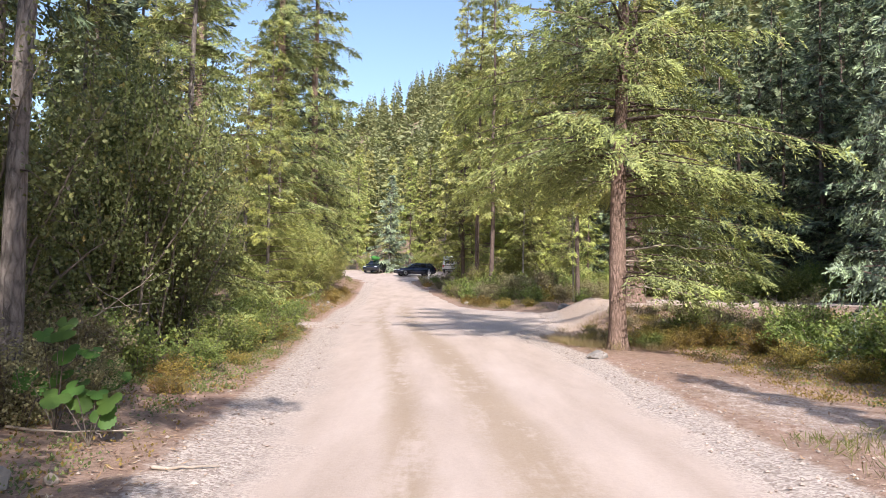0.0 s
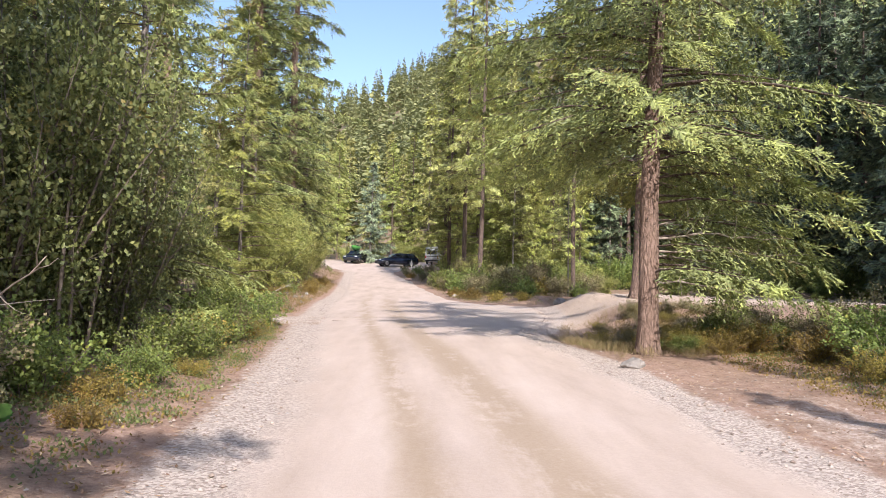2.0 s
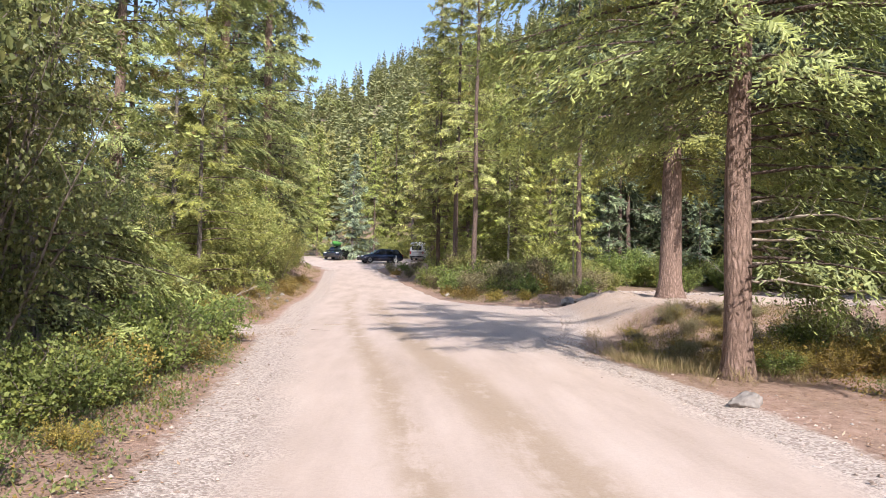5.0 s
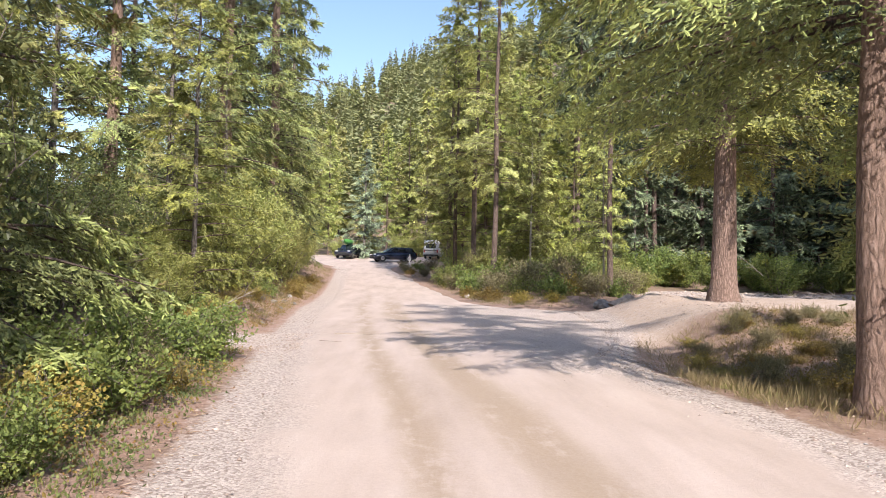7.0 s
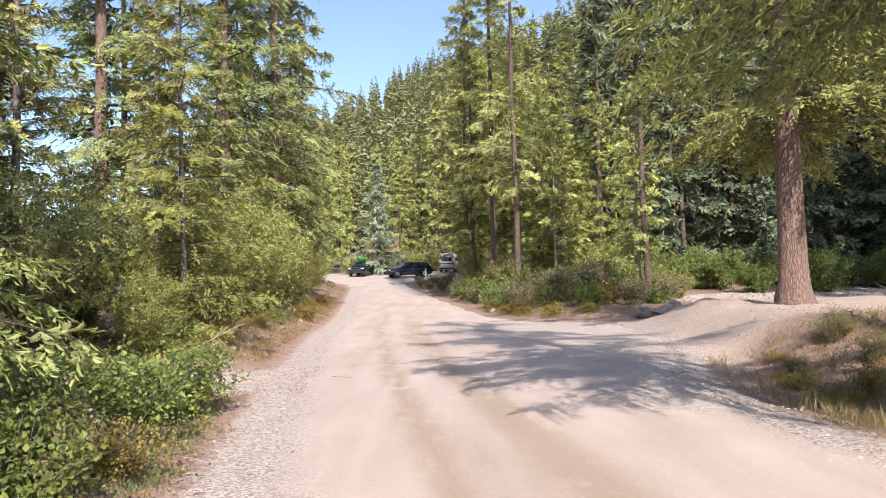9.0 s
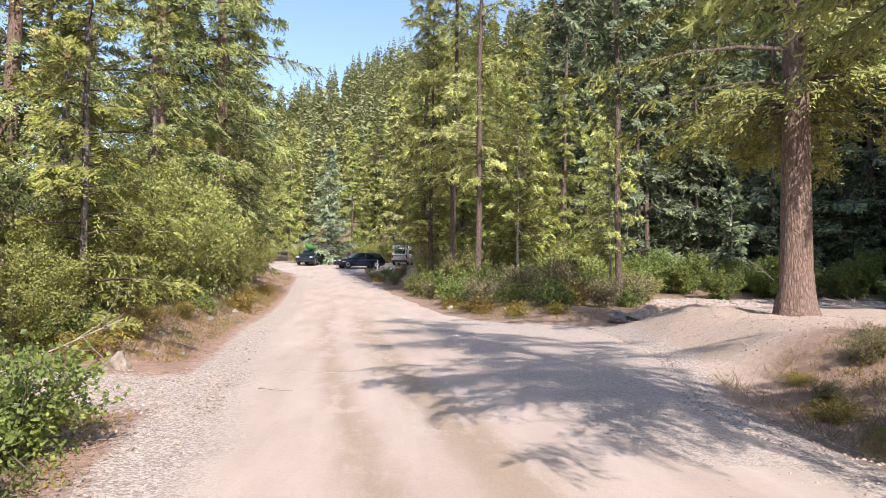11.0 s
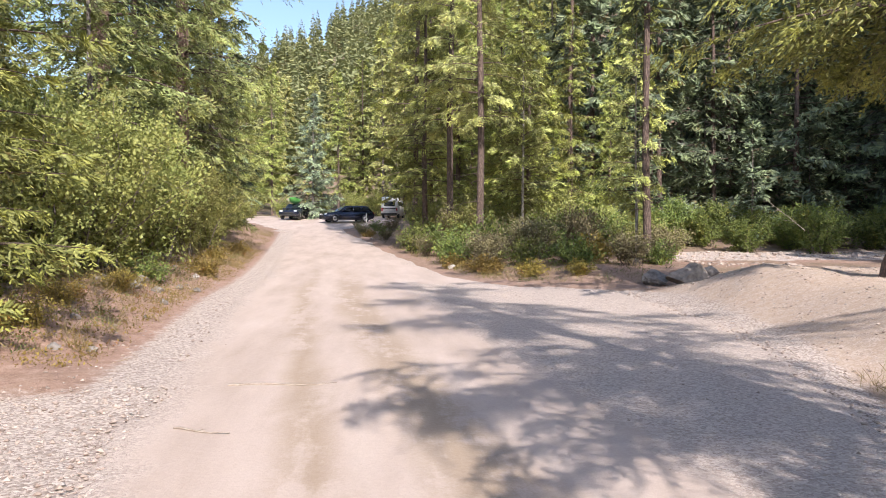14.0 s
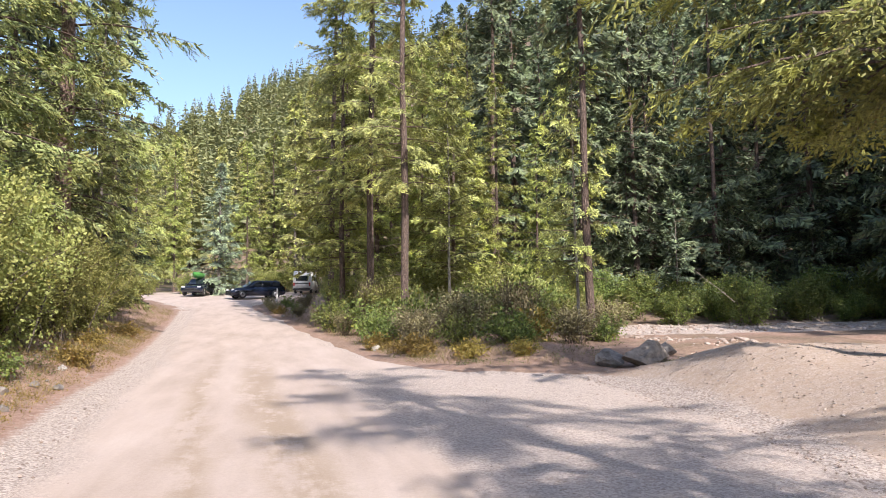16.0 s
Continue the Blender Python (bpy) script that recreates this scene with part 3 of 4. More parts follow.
stand(conifer(21, 13, 6.5, 1.6, 40, 0.2, 8, 7, 0.4, DARK_FIR, 0.12, BARK_GREY, "pale grey bare trunk of a thin fir", 0.7, sides=12, dead=3), -4.35, 7.25, 0)
stand(conifer(10, 16, 5.2, 2.0, 60, 0.17, 10, 7, 0.4, DARK_FIR, 0.15, BARK_GREY, "tall fir with grey bare trunk among shrubs", 0.7, sides=12, dead=10), -6.2, 9.6, 0)
# pair of big firs beyond the left bank
big = conifer(11, 27, 3.6, 4.2, 170, 0.17, 8, 12, 0.42, FIR, 0.33, BARK, "big fir with ragged clumped crown and pale trunk", 0.55, sides=12, dead=6, bare=(8, 26, 0.25))
stand(big, -9.4, 40.0, 0)
again(big, -8.3, 45.5, 130, 0.93, 1.05)
again(big, -13.0, 37.0, 230, 0.9)
mid_fir = conifer(12, 13, 0.8, 2.5, 105, 0.15, 9, 11, 0.33, FIR, 0.14, BARK_GREY, "mid-sized fir with full dark crown", 0.85)
stand(mid_fir, -8.0, 49, 0)
again(mid_fir, -8.4, 36.5, 100, 0.75)
again(mid_fir, -9.6, 55, 200, 0.9)
again(mid_fir, -9.2, 33.0, 20, 0.6)
again(mid_fir, -9.6, 19.4, 70, 0.75)
again(mid_fir, -11.6, 22.0, 170, 0.85)
again(mid_fir, -10.6, 16.0, 290, 0.8)
again(mid_fir, -12.5, 27.5, 10, 0.9)
again(mid_fir, -1.8, -3.2, 50, 1.3)
again(mid_fir, -4.1, -3.2, 150, 1.2)
# firs and pines on the far side of the gravel flat
tall_pine = conifer(13, 26, 5.5, 2.6, 120, 0.17, 8, 11, 0.35, PINE, 0.165, BARK_BROWN, "tall slim pine with bare brown trunk", 0.6, sides=10, dead=10, bare=(9, 16, 0.4))
stand(tall_pine, 2.45, 50, 0)
again(tall_pine, 3.25, 46, 140, 0.95, label="tall slim pine leaning slightly above dry shrubs")
again(tall_pine, 1.4, 58, 60, 1.0)
low_pine = conifer(14, 17, 2.5, 2.7, 105, 0.17, 8, 10, 0.3, YELLOW_FIR, 0.15, BARK_BROWN, "full yellow-green pine in sun", 0.7, dead=4)
stand(low_pine, 1.6, 53.5, 0)
again(low_pine, 5.6, 54, 100, 0.8)
again(low_pine, 4.2, 60, 210, 1.1)
again(low_pine, 7.8, 60, 30, 1.0)
thin = conifer(15, 21, 8.0, 1.5, 60, 0.3, 7, 6, 0.35, DARK_FIR, 0.13, BARK_BROWN, "thin tall conifer with sparse crown", 0.6, dead=14)
stand(thin, 7.5, 39.2, 0)
again(thin, 10.2, 57, 90, 1.25)
again(thin, 7.2, 56, 200, 0.8)
pale = conifer(16, 10.5, 2.0, 1.9, 75, 0.16, 9, 9, 0.15, PALE_TREE, 0.07, BARK_PALE, "pale green slender tree with light bark", 0.5)
stand(pale, 5.6, 48.5, 0)
again(pale, 7.35, 39.7, 80, 0.7, 1.25)
for x, y, s, k in ((6.4, 51, 0.8, 10), (8.8, 52, 0.7, 80), (2.6, 61, 1.0, 150), (6.0, 66, 1.0, 220), (9.8, 66, 1.1, 40), (4.0, 70, 1.15, 100), (10.6, 51.5, 0.55, 20), (5.0, 78, 1.2, 10), (6.5, 74, 1.2, 10)):
    again(low_pine, x, y, k, s)
for x, y, s in ((3.0, 48.5, 0.75), (5.4, 50.5, 0.9), (7.4, 49.5, 0.9), (1.8, 58.5, 0.7), (9.2, 49.0, 0.8), (2.2, 55.5, 0.9), (6.2, 57, 1.0), (9.0, 55, 1.0), (2.4, 68, 0.8), (10.4, 44.5, 0.55), (8.2, 41.8, 0.55), (2.6, 63, 0.9), (3.4, 52.5, 0.85)):
    under.append((x, y, s))
spruce = conifer(17, 12, 0.3, 3.1, 120, 0.18, 8, 9, 0.22, BLUE, 0.15, BARK_GREY, "blue-green spruce with even conical crown", 1.0)
stand(spruce, -6.4, 87, 0)
again(spruce, 8.9, 13.6, 40, 0.52, 1.45, label="pale blue-green spruce at the wood's edge")
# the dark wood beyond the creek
wood_fir = conifer(18, 24, 1.5, 2.9, 84, 0.38, 5, 7, 0.36, DARK_FIR, 0.20, BARK_BROWN, "fir in the shaded wood, needles coloured dark for shade", 0.8, group="trees of the dark wood", slim=0.20, tufts=2, sides=6, dead=6)
wood_thin = conifer(19, 22, 7.0, 2.1, 66, 0.36, 5, 7, 0.36, DARK_FIR, 0.16, BARK_BROWN, "conifer with bare grey trunk in the shaded wood, needles coloured dark for shade", 0.7, group="trees of the dark wood", slim=0.20, tufts=2, sides=6, dead=12)
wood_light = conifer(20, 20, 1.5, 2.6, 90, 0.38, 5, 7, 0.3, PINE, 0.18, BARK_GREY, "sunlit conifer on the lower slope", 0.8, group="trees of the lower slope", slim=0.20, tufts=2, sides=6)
stand(wood_fir, 12.5, 60, 0)
stand(wood_thin, 15.0, 57, 0)
stand(wood_light, 0.5, 92, 0)
rng = np.random.default_rng(77)
spots = [(12.5, 60), (15, 57)]
tries = 0
while len(spots) < 74 and tries < 6000:
    tries += 1
    x, y = rng.uniform(11, 62), rng.uniform(8, 100)
    if y < 55 and x < 26 + 0.12 * (55 - y):
        continue
    if x < 12 + (y - 55) * 0.05 or min((x - a) ** 2 + (y - b) ** 2 for a, b in spots) < 12:
        continue
    spots.append((x, y))
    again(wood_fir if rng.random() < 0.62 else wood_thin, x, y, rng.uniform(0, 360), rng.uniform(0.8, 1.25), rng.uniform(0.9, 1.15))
small_fir = conifer(22, 8, 0.3, 1.7, 50, 0.3, 5, 5, 0.3, DARK_FIR, 0.08, BARK_GREY, "small fir under the taller trees, needles coloured dark for shade", 0.9, group="small trees of the dark wood", sides=6, tufts=3)
stand(small_fir, 14.0, 56.2)
for k in range(34):
    x, y = rng.uniform(13, 46), rng.uniform(55.0, 68)
    again(small_fir, x, y, rng.uniform(0, 360), rng.uniform(0.6, 1.3))
for k in range(10):
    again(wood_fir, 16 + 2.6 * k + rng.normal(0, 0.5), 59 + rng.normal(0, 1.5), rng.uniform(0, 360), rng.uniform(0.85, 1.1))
spots = [(0.5, 92)]
tries = 0
while len(spots) < 50 and tries < 6000:
    tries += 1
    y = rng.uniform(86, 150)
    x = rng.uniform(-0.30 * y, 0.28 * y)
    if min((x - a) ** 2 + (y - b) ** 2 for a, b in spots) < 14 or (y < 97 and -16 < x < -1):
        continue
    spots.append((x, y))
    again(wood_light, x, y, rng.uniform(0, 360), rng.uniform(0.65, 1.1), rng.uniform(0.9, 1.1))
for x, y, s in ((-5.5, 89.5, 0.8), (-2.8, 90.5, 0.9), (-0.4, 91.5, 1.0), (-9.5, 88.5, 0.7), (4.2, 89.5, 0.9), (-12.5, 87, 0.8)):
    under.append((x, y, s))
for x, y, s in ((-4.2, 94, 0.9), (-1.6, 96, 1.0), (2.8, 94, 1.0), (-11, 93, 0.9), (-14, 90, 1.0)):
    again(low_pine, x, y, x * 40, s)
# trees on the left behind the shrubs, and those behind the start that shade it
spots = []
for x, y, k, s in ((-10.5, 13, 0, 0.75), (-9.5, 19, 1, 0.7), (-12, 24, 0, 0.8), (-13.5, 31, 1, 0.9), (-15, 44, 0, 1.0), (-11.5, 50, 0, 0.9), (-13, 58, 1, 1.0), (-10.5, 64, 0, 0.9), (-13, 72, 0, 1.0),
                   (-9.0, 5, 0, 0.8), (-11, -1, 0, 0.9), (-5.5, -5, 0, 0.65), (-3.8, -7.5, 0, 0.8), (-6.5, -7, 0, 0.8), (-8, -9, 0, 0.9), (-4.6, -12, 0, 0.8), (-13, 8, 0, 0.9), (-18, 18, 0, 1.0), (-18, 36, 0, 1.0), (-17, 66, 0, 1.0),
                   (6.6, 0.5, 0, 0.36), (8.2, 3.5, 0, 0.4), (18.5, 3, 0, 0.8), (21, 9, 0, 0.85), (20, -4, 0, 0.9), (27, 12, 0, 1.2), (30, 22, 0, 1.2), (28, 32, 0, 1.2), (31, 40, 0, 1.2), (34, 30, 0, 1.2), (26, 24, 0, 1.1), (35, 46, 0, 1.25), (30, 47, 0, 1.2), (38, 38, 0, 1.3), (27, 41, 0, 1.0), (40, 48, 0, 1.3), (33, 52, 0, 1.2)):
    again(wood_thin if k else wood_fir, x, y, x * 37 + y * 11, s)


def far_wood(seed, count, x0, x1, y0, y1, test, needles, label):
    """The woods on the far valley side, in one."""
    rng = np.random.default_rng(seed)
    s = Soup()
    for _ in range(count):
        while True:
            x, y = rng.uniform(x0, x1), rng.uniform(y0, y1)
            if test(x, y):
                break
        H, R = rng.uniform(12, 22), rng.uniform(2.6, 4.0)
        z0 = float(height(x, y))
        n = 140
        f = rng.random(n) ** 1.1 * 0.97
        az = rng.uniform(0, 6.283, n)
        L = R * (1 - f) ** 0.85 * rng.uniform(0.55, 1.1, n) + 0.15
        base = np.stack([x + 0.25 * L * np.cos(az), y + 0.25 * L * np.sin(az), z0 + 1.0 + (H - 1) * f], 1)
        d = unit(np.stack([np.cos(az), np.sin(az), rng.normal(-0.2, 0.25, n)], 1))
        side = unit(np.cross(d, np.array([0, 0, 1.0]) + rng.normal(0, 0.5, (n, 3)))) * (0.27 * L + 0.14)[:, None]
        kites(s, base, d * L[:, None], side)
        tube(s, [[x, y, z0 - 0.3], [x, y, z0 + H * 0.8]], [0.2, 0.04], 3)
    return tagged(new("far_woods", s.mesh("far_woods", needles)), label, "forest", kind="stuff")


# lightened, so that the haze of distance is part of the needle colour
FAR = foliage("hazed_far_conifers", (0.136, 0.157, 0.076), (0.251, 0.271, 0.121), (0.425, 0.428, 0.183), (0.2, 0.15, 0.09), 0.2, grain=0.35)
far_wood(5, 900, -110, 335, 100, 420, lambda x, y: -0.24 * y - 10 < x < 0.75 * y + 20 and x * 0.75 + (y - 112) * 0.55 > -8 and (y > 125 or x > 0.1 * y), FAR, "conifer woods covering the far valley side")
# this slope takes its shade partly from the darkened needle colour
far_wood(6, 300, 40, 150, 15, 125, lambda x, y: x > 40 and x > 0.3 * y, DARK_FIR[1], "conifer woods on the shaded slope, coloured dark for shade")

# shrubs
alder = shrub(30, 1.6, 3.4, 38, 30, 0.05, 24, LEAF, "tall leafy alder shrub with many stems")
stand(alder, -5.3, 7.6, 0, 1.15, 1.2)
again(alder, -5.0, 11.0, 80, 1.2, 1.3)
again(alder, -6.2, 5.2, 150, 1.2)
again(alder, -5.1, 13.2, 210, 0.95, 1.45)
again(alder, -6.8, 12.8, 300, 1.4)
again(alder, -5.2, 3.0, 30, 1.0)
again(alder, -3.3, 1.6, 100, 0.75)
again(alder, -7.6, 17.6, 200, 1.3)
again(alder, -7.9, 20.2, 40, 1.1)
again(alder, -9.0, 24.0, 110, 1.2)
again(alder, -9.6, 28.0, 260, 1.2)
willow = shrub(31, 1.7, 2.9, 38, 26, 0.066, 22, LEAF_LIGHT, "light grey-green willow shrub in full sun")
far_willow = shrub(39, 1.7, 2.9, 30, 15, 0.13, 9, LEAF_LIGHT, "light green willow shrub at the roadside")
stand(far_willow, 4.0, 57, 10, 1.0)
stand(willow, -7.25, 30.2, 0, 1.1)
again(willow, -7.05, 33.2, 90, 1.2)
again(willow, -7.35, 36.6, 190, 1.25)
again(willow, -8.95, 34.0, 250, 1.4)
again(willow, -7.25, 40.0, 20, 1.0)
again(willow, -7.35, 44.0, 130, 1.0)
again(far_willow, -8.05, 49.0, 160, 0.9)
again(far_willow, -8.65, 54.0, 40, 0.8)
again(far_willow, -9.05, 60.0, 70, 0.8)
again(far_willow, -9.55, 65.0, 100, 0.8)
again(far_willow, -10.75, 69.0, 200, 0.8)
again(willow, -7.25, 27.6, 280, 0.75)
again(willow, -6.9, 25.9, 60, 0.62)
for x, y, s in under:
    again(far_willow, x, y, x * 71 + y * 13, s, label="leafy undergrowth shrub between the pines")
dull = shrub(32, 1.0, 1.25, 28, 16, 0.042, 16, LEAF_GREY, "dry grey-green low shrub with bare twigs")
green_bush = shrub(33, 0.9, 1.0, 26, 16, 0.055, 15, LEAF_GREEN, "fresh green low shrub")
red_bush = shrub(34, 0.7, 0.6, 24, 12, 0.042, 13, LEAF_RED, "low shrub turning yellow and red")
far_dull = shrub(36, 1.0, 1.25, 34, 9, 0.075, 7, LEAF_GREY, "dry grey-green brush with bare twigs below the pines", low=0.25)
far_green = shrub(37, 0.9, 1.1, 26, 9, 0.10, 7, LEAF_GREEN, "fresh green leafy shrub below the pines")
far_red = shrub(38, 0.7, 0.6, 24, 9, 0.09, 8, LEAF_RED, "low shrub turning yellow beside the gravel")
stand(far_dull, 3.0, 41.6, 0, 1.0)
stand(far_green, 2.7, 44.6, 0, 1.1)
stand(far_red, 2.2, 39.6, 0, 0.8)
stand(dull, -4.3, 8.1, 0, 0.9)
stand(green_bush, -3.9, 12.4, 0, 0.75)
stand(red_bush, -4.2, 14.5, 0, 1.0)
for k, x, y, s in ((0, -3.6, 7.6, 0.5), (1, -3.7, 10.8, 0.5), (0, -4.0, 4.5, 0.6), (2, -3.3, 8.8, 0.45), (1, -3.8, 13.5, 0.6), (0, -4.0, 16.3, 0.6), (2, -3.4, 12.0, 0.4), (1, -4.4, 9.8, 0.9), (1, -4.1, 15.6, 0.9), (1, -4.5, 17.8, 1.0), (1, -4.3, 19.4, 0.9), (0, -3.9, 6.6, 0.75), (0, -4.7, 5.2, 0.9), (2, -3.6, 9.8, 0.6), (2, -3.9, 17.0, 0.7), (2, -4.4, 20.4, 0.5),
                   (1, -5.4, 20.6, 0.6), (2, -6.1, 25.6, 0.8), (2, -6.0, 27.4, 0.7), (1, -6.6, 26.2, 0.8), (2, -6.1, 29.0, 0.7), (2, -6.0, 31.2, 0.7), (1, -6.2, 33.6, 0.6), (2, -5.8, 37, 0.7), (2, -6.2, 41, 0.7), (2, -6.4, 46, 0.8),
                   (0, 2.6, 40.5, 0.9), (1, 3.6, 39.6, 0.8), (1, 1.9, 43.0, 1.0), (1, 4.9, 38.8, 0.9), (2, 5.8, 39.4, 1.3), (1, 2.0, 46.5, 1.2), (0, 6.6, 38.2, 0.9), (1, 0.9, 49.5, 1.1), (1, 3.6, 44, 1.2), (0, 4.6, 42, 1.3),
                   (1, 5.6, 44, 1.4), (0, 0.6, 54, 0.6), (1, 1.4, 52, 1.3), (2, 2.4, 38.6, 0.7), (2, 3.4, 37.4, 0.7), (2, 4.6, 36.9, 0.6), (1, 7.6, 38.6, 0.7), (0, 8.6, 40.2, 1.0), (1, 7.0, 43, 1.5), (1, 9.2, 46, 1.4), (0, -0.2, 60, 0.5), (0, -1.6, 66, 0.6), (1, -0.6, 68.5, 0.7), (0, -1.9, 71.0, 0.55), (1, -0.2, 63, 0.6), (0, 0.4, 66, 0.8), (2, -1.2, 63.5, 0.7),
                   (1, 8.5, 44.0, 1.1), (2, 1.6, 41.2, 0.7),
                   (2, 5.2, 17.4, 0.8), (2, 6.2, 16.6, 1.0), (2, 5.6, 18.6, 0.9), (2, 7.0, 15.6, 1.0), (1, 7.4, 14.2, 1.1), (1, 7.5, 11.8, 1.2), (1, 7.2, 10.0, 1.1), (2, 6.6, 13.2, 0.8), (2, 6.7, 11.4, 0.7), (1, 8.6, 12.4, 1.3), (0, 8.4, 16.4, 1.1), (1, 7.0, 8.2, 1.0),
                   (2, 4.6, 17.9, 0.6), (0, 4.3, 19.4, 0.35), (0, 5.0, 20.4, 0.45), (2, 5.2, 21.4, 0.6), (0, 5.8, 22.4, 0.4), (0, 7.2, 18.8, 0.7), (2, 6.0, 23.6, 0.5), (2, 4.2, 20.9, 0.45), (0, 6.2, 20.2, 0.5)):
    again(((far_dull, far_green, far_red) if y > 33 else (dull, green_bush, red_bush))[k], x, y, x * 91 + y * 53, s)
rng = np.random.default_rng(12)
for k in range(15):
    y = rng.uniform(38.5, 50)
    x = float(right_edge(y)) + 0.9 + rng.random() ** 1.3 * (8.0 - float(right_edge(y)))
    again((far_dull, far_dull, far_green)[k % 3], x, y, rng.uniform(0, 360), rng.uniform(0.5, 1.0), rng.uniform(0.8, 1.7))
rng = np.random.default_rng(14)
for k in range(30):
    x, y = rng.uniform(4.7, 10.5), rng.uniform(16.2, 19.6)
    again((red_bush, green_bush, red_bush, dull)[k % 4], x, y, rng.uniform(0, 360), rng.uniform(0.45, 0.9), rng.uniform(0.7, 1.2))
for k in range(22):
    x, y = rng.uniform(4.6, 9.5), rng.uniform(19.6, 24.4)
    again((dull, red_bush, red_bush)[k % 3], x, y, rng.uniform(0, 360), rng.uniform(0.3, 0.5) * (1.0 if k % 3 == 0 else 1.4), rng.uniform(0.6, 0.9))
creek_bush = shrub(35, 1.6, 2.2, 26, 16, 0.10, 16, LEAF_GREEN, "green leafy shrub beside the creek", group="shrubs along the creek")
stand(creek_bush, 20.5, 49.5, 0, 1.1)
rng = np.random.default_rng(8)
for k in range(27):
    x = 10.5 + k * 1.2 + rng.normal(0, 0.4)
    y = 54.5 - 0.12 * (x - 10) + rng.normal(0, 1.3)
    again(creek_bush, x, y, rng.uniform(0, 360), rng.uniform(0.7, 1.25), rng.uniform(0.8, 1.3))


# ---- rocks ----
def rock(seed, sx, sy, sz, material, label, name="rock", sub=4):
    bm = bmesh.new()
    bmesh.ops.create_icosphere(bm, subdivisions=sub, radius=1.0)
    off = Vector((seed * 3.7, seed * 1.3, seed * 2.1))
    cuts = [Vector((math.sin(seed * 2 + k * 1.9), math.cos(seed + k * 2.7), math.sin(seed * 1.7 + k * 1.1))).normalized() for k in range(12)]
    for v in bm.verts:
        p = v.co.copy()
        for c in cuts:
            d = p.dot(c)
            if d > 0.6:
                p -= c * (d - 0.6)
        p += p.normalized() * (noise.fractal(p * 1.6 + off, 1.0, 2.0, 4) * 0.13 + noise.fractal(p * 5.0 + off, 1.0, 2.0, 3) * 0.05)
        v.co = Vector((p.x * sx, p.y * sy, p.z * sz))
    ob = new(name, bm_mesh(name, bm, material, False))
    return tagged(ob, label, "rock")


def lay(ob, x, y, turn=0.0, up=0.0):
    ob.matrix_basis = pose(x, y, float(height(x, y)) + up, 0, 0, turn)
    return ob


lay(rock(1, 0.27, 0.19, 0.17, STONE, "angular pale grey rock at the road's edge"), 3.13, 14.2, 20, 0.05)
lay(rock(2, 0.24, 0.24, 0.22, STONE_DARK, "brown-grey boulder half sunk in the leafy bank"), -5.25, 24.8, 50, 0.06)
lay(rock(3, 0.16, 0.14, 0.14, STONE, "smooth grey rock on needle litter"), -2.92, 4.75, 10, 0.07)
lay(rock(4, 0.09, 0.07, 0.07, STONE_DARK, "small dark rock on needle litter"), -2.72, 5.1, 80, 0.03)
lay(rock(5, 0.17, 0.14, 0.13, STONE_WHITE, "small whitish rock beside the road"), 1.45, 41.0, 10, 0.08)
lay(rock(6, 0.42, 0.36, 0.34, STONE, "grey boulder among grass and shrubs"), 2.05, 43.2, 70, 0.17)
lay(rock(7, 0.75, 0.5, 0.42, STONE_DARK, "weathered brown boulder behind the gravel mound"), 6.9, 34.9, 15, 0.18)
lay(rock(8, 0.5, 0.4, 0.36, STONE, "pale worn boulder behind the gravel mound"), 6.1, 35.3, 100, 0.15)
lay(rock(9, 0.35, 0.28, 0.24, STONE, "grey rock at the creek's edge"), 8.1, 36.2, 30, 0.1)
lay(rock(10, 0.17, 0.13, 0.12, STONE, "grey stone on the sunny bank"), -5.9, 31.9, 40, 0.06)
lay(rock(11, 0.22, 0.15, 0.13, STONE, "grey stone on the sunny bank"), -6.1, 33.0, 100, 0.06)
lay(rock(12, 0.12, 0.10, 0.09, STONE_WHITE, "pale stone on the sunny bank"), -5.7, 36.0, 10, 0.04)
lay(rock(13, 0.14, 0.12, 0.08, STONE_WHITE, "pale stone beside the road"), -1.0, 61.0, 10, 0.04)
lay(rock(14, 0.10, 0.08, 0.07, STONE, "grey stone at the road's edge"), -5.25, 26.6, 10, 0.03)


# loose stones on the sunny bank
bank_stone = rock(15, 0.11, 0.09, 0.07, STONE, "weathered stone lying on the dry bank", "bank_stone", 2)
lay(bank_stone, -5.6, 28.2, 0, 0.03)
rng = np.random.default_rng(15)
for k in range(16):
    y = rng.uniform(25.5, 40)
    x = float(left_edge(y)) - rng.uniform(0.5, 2.3)
    lay(copy_thing(bank_stone, Matrix.Identity(4)), x, y, rng.uniform(0, 360), 0.03).scale = (rng.uniform(0.5, 1.6),) * 3


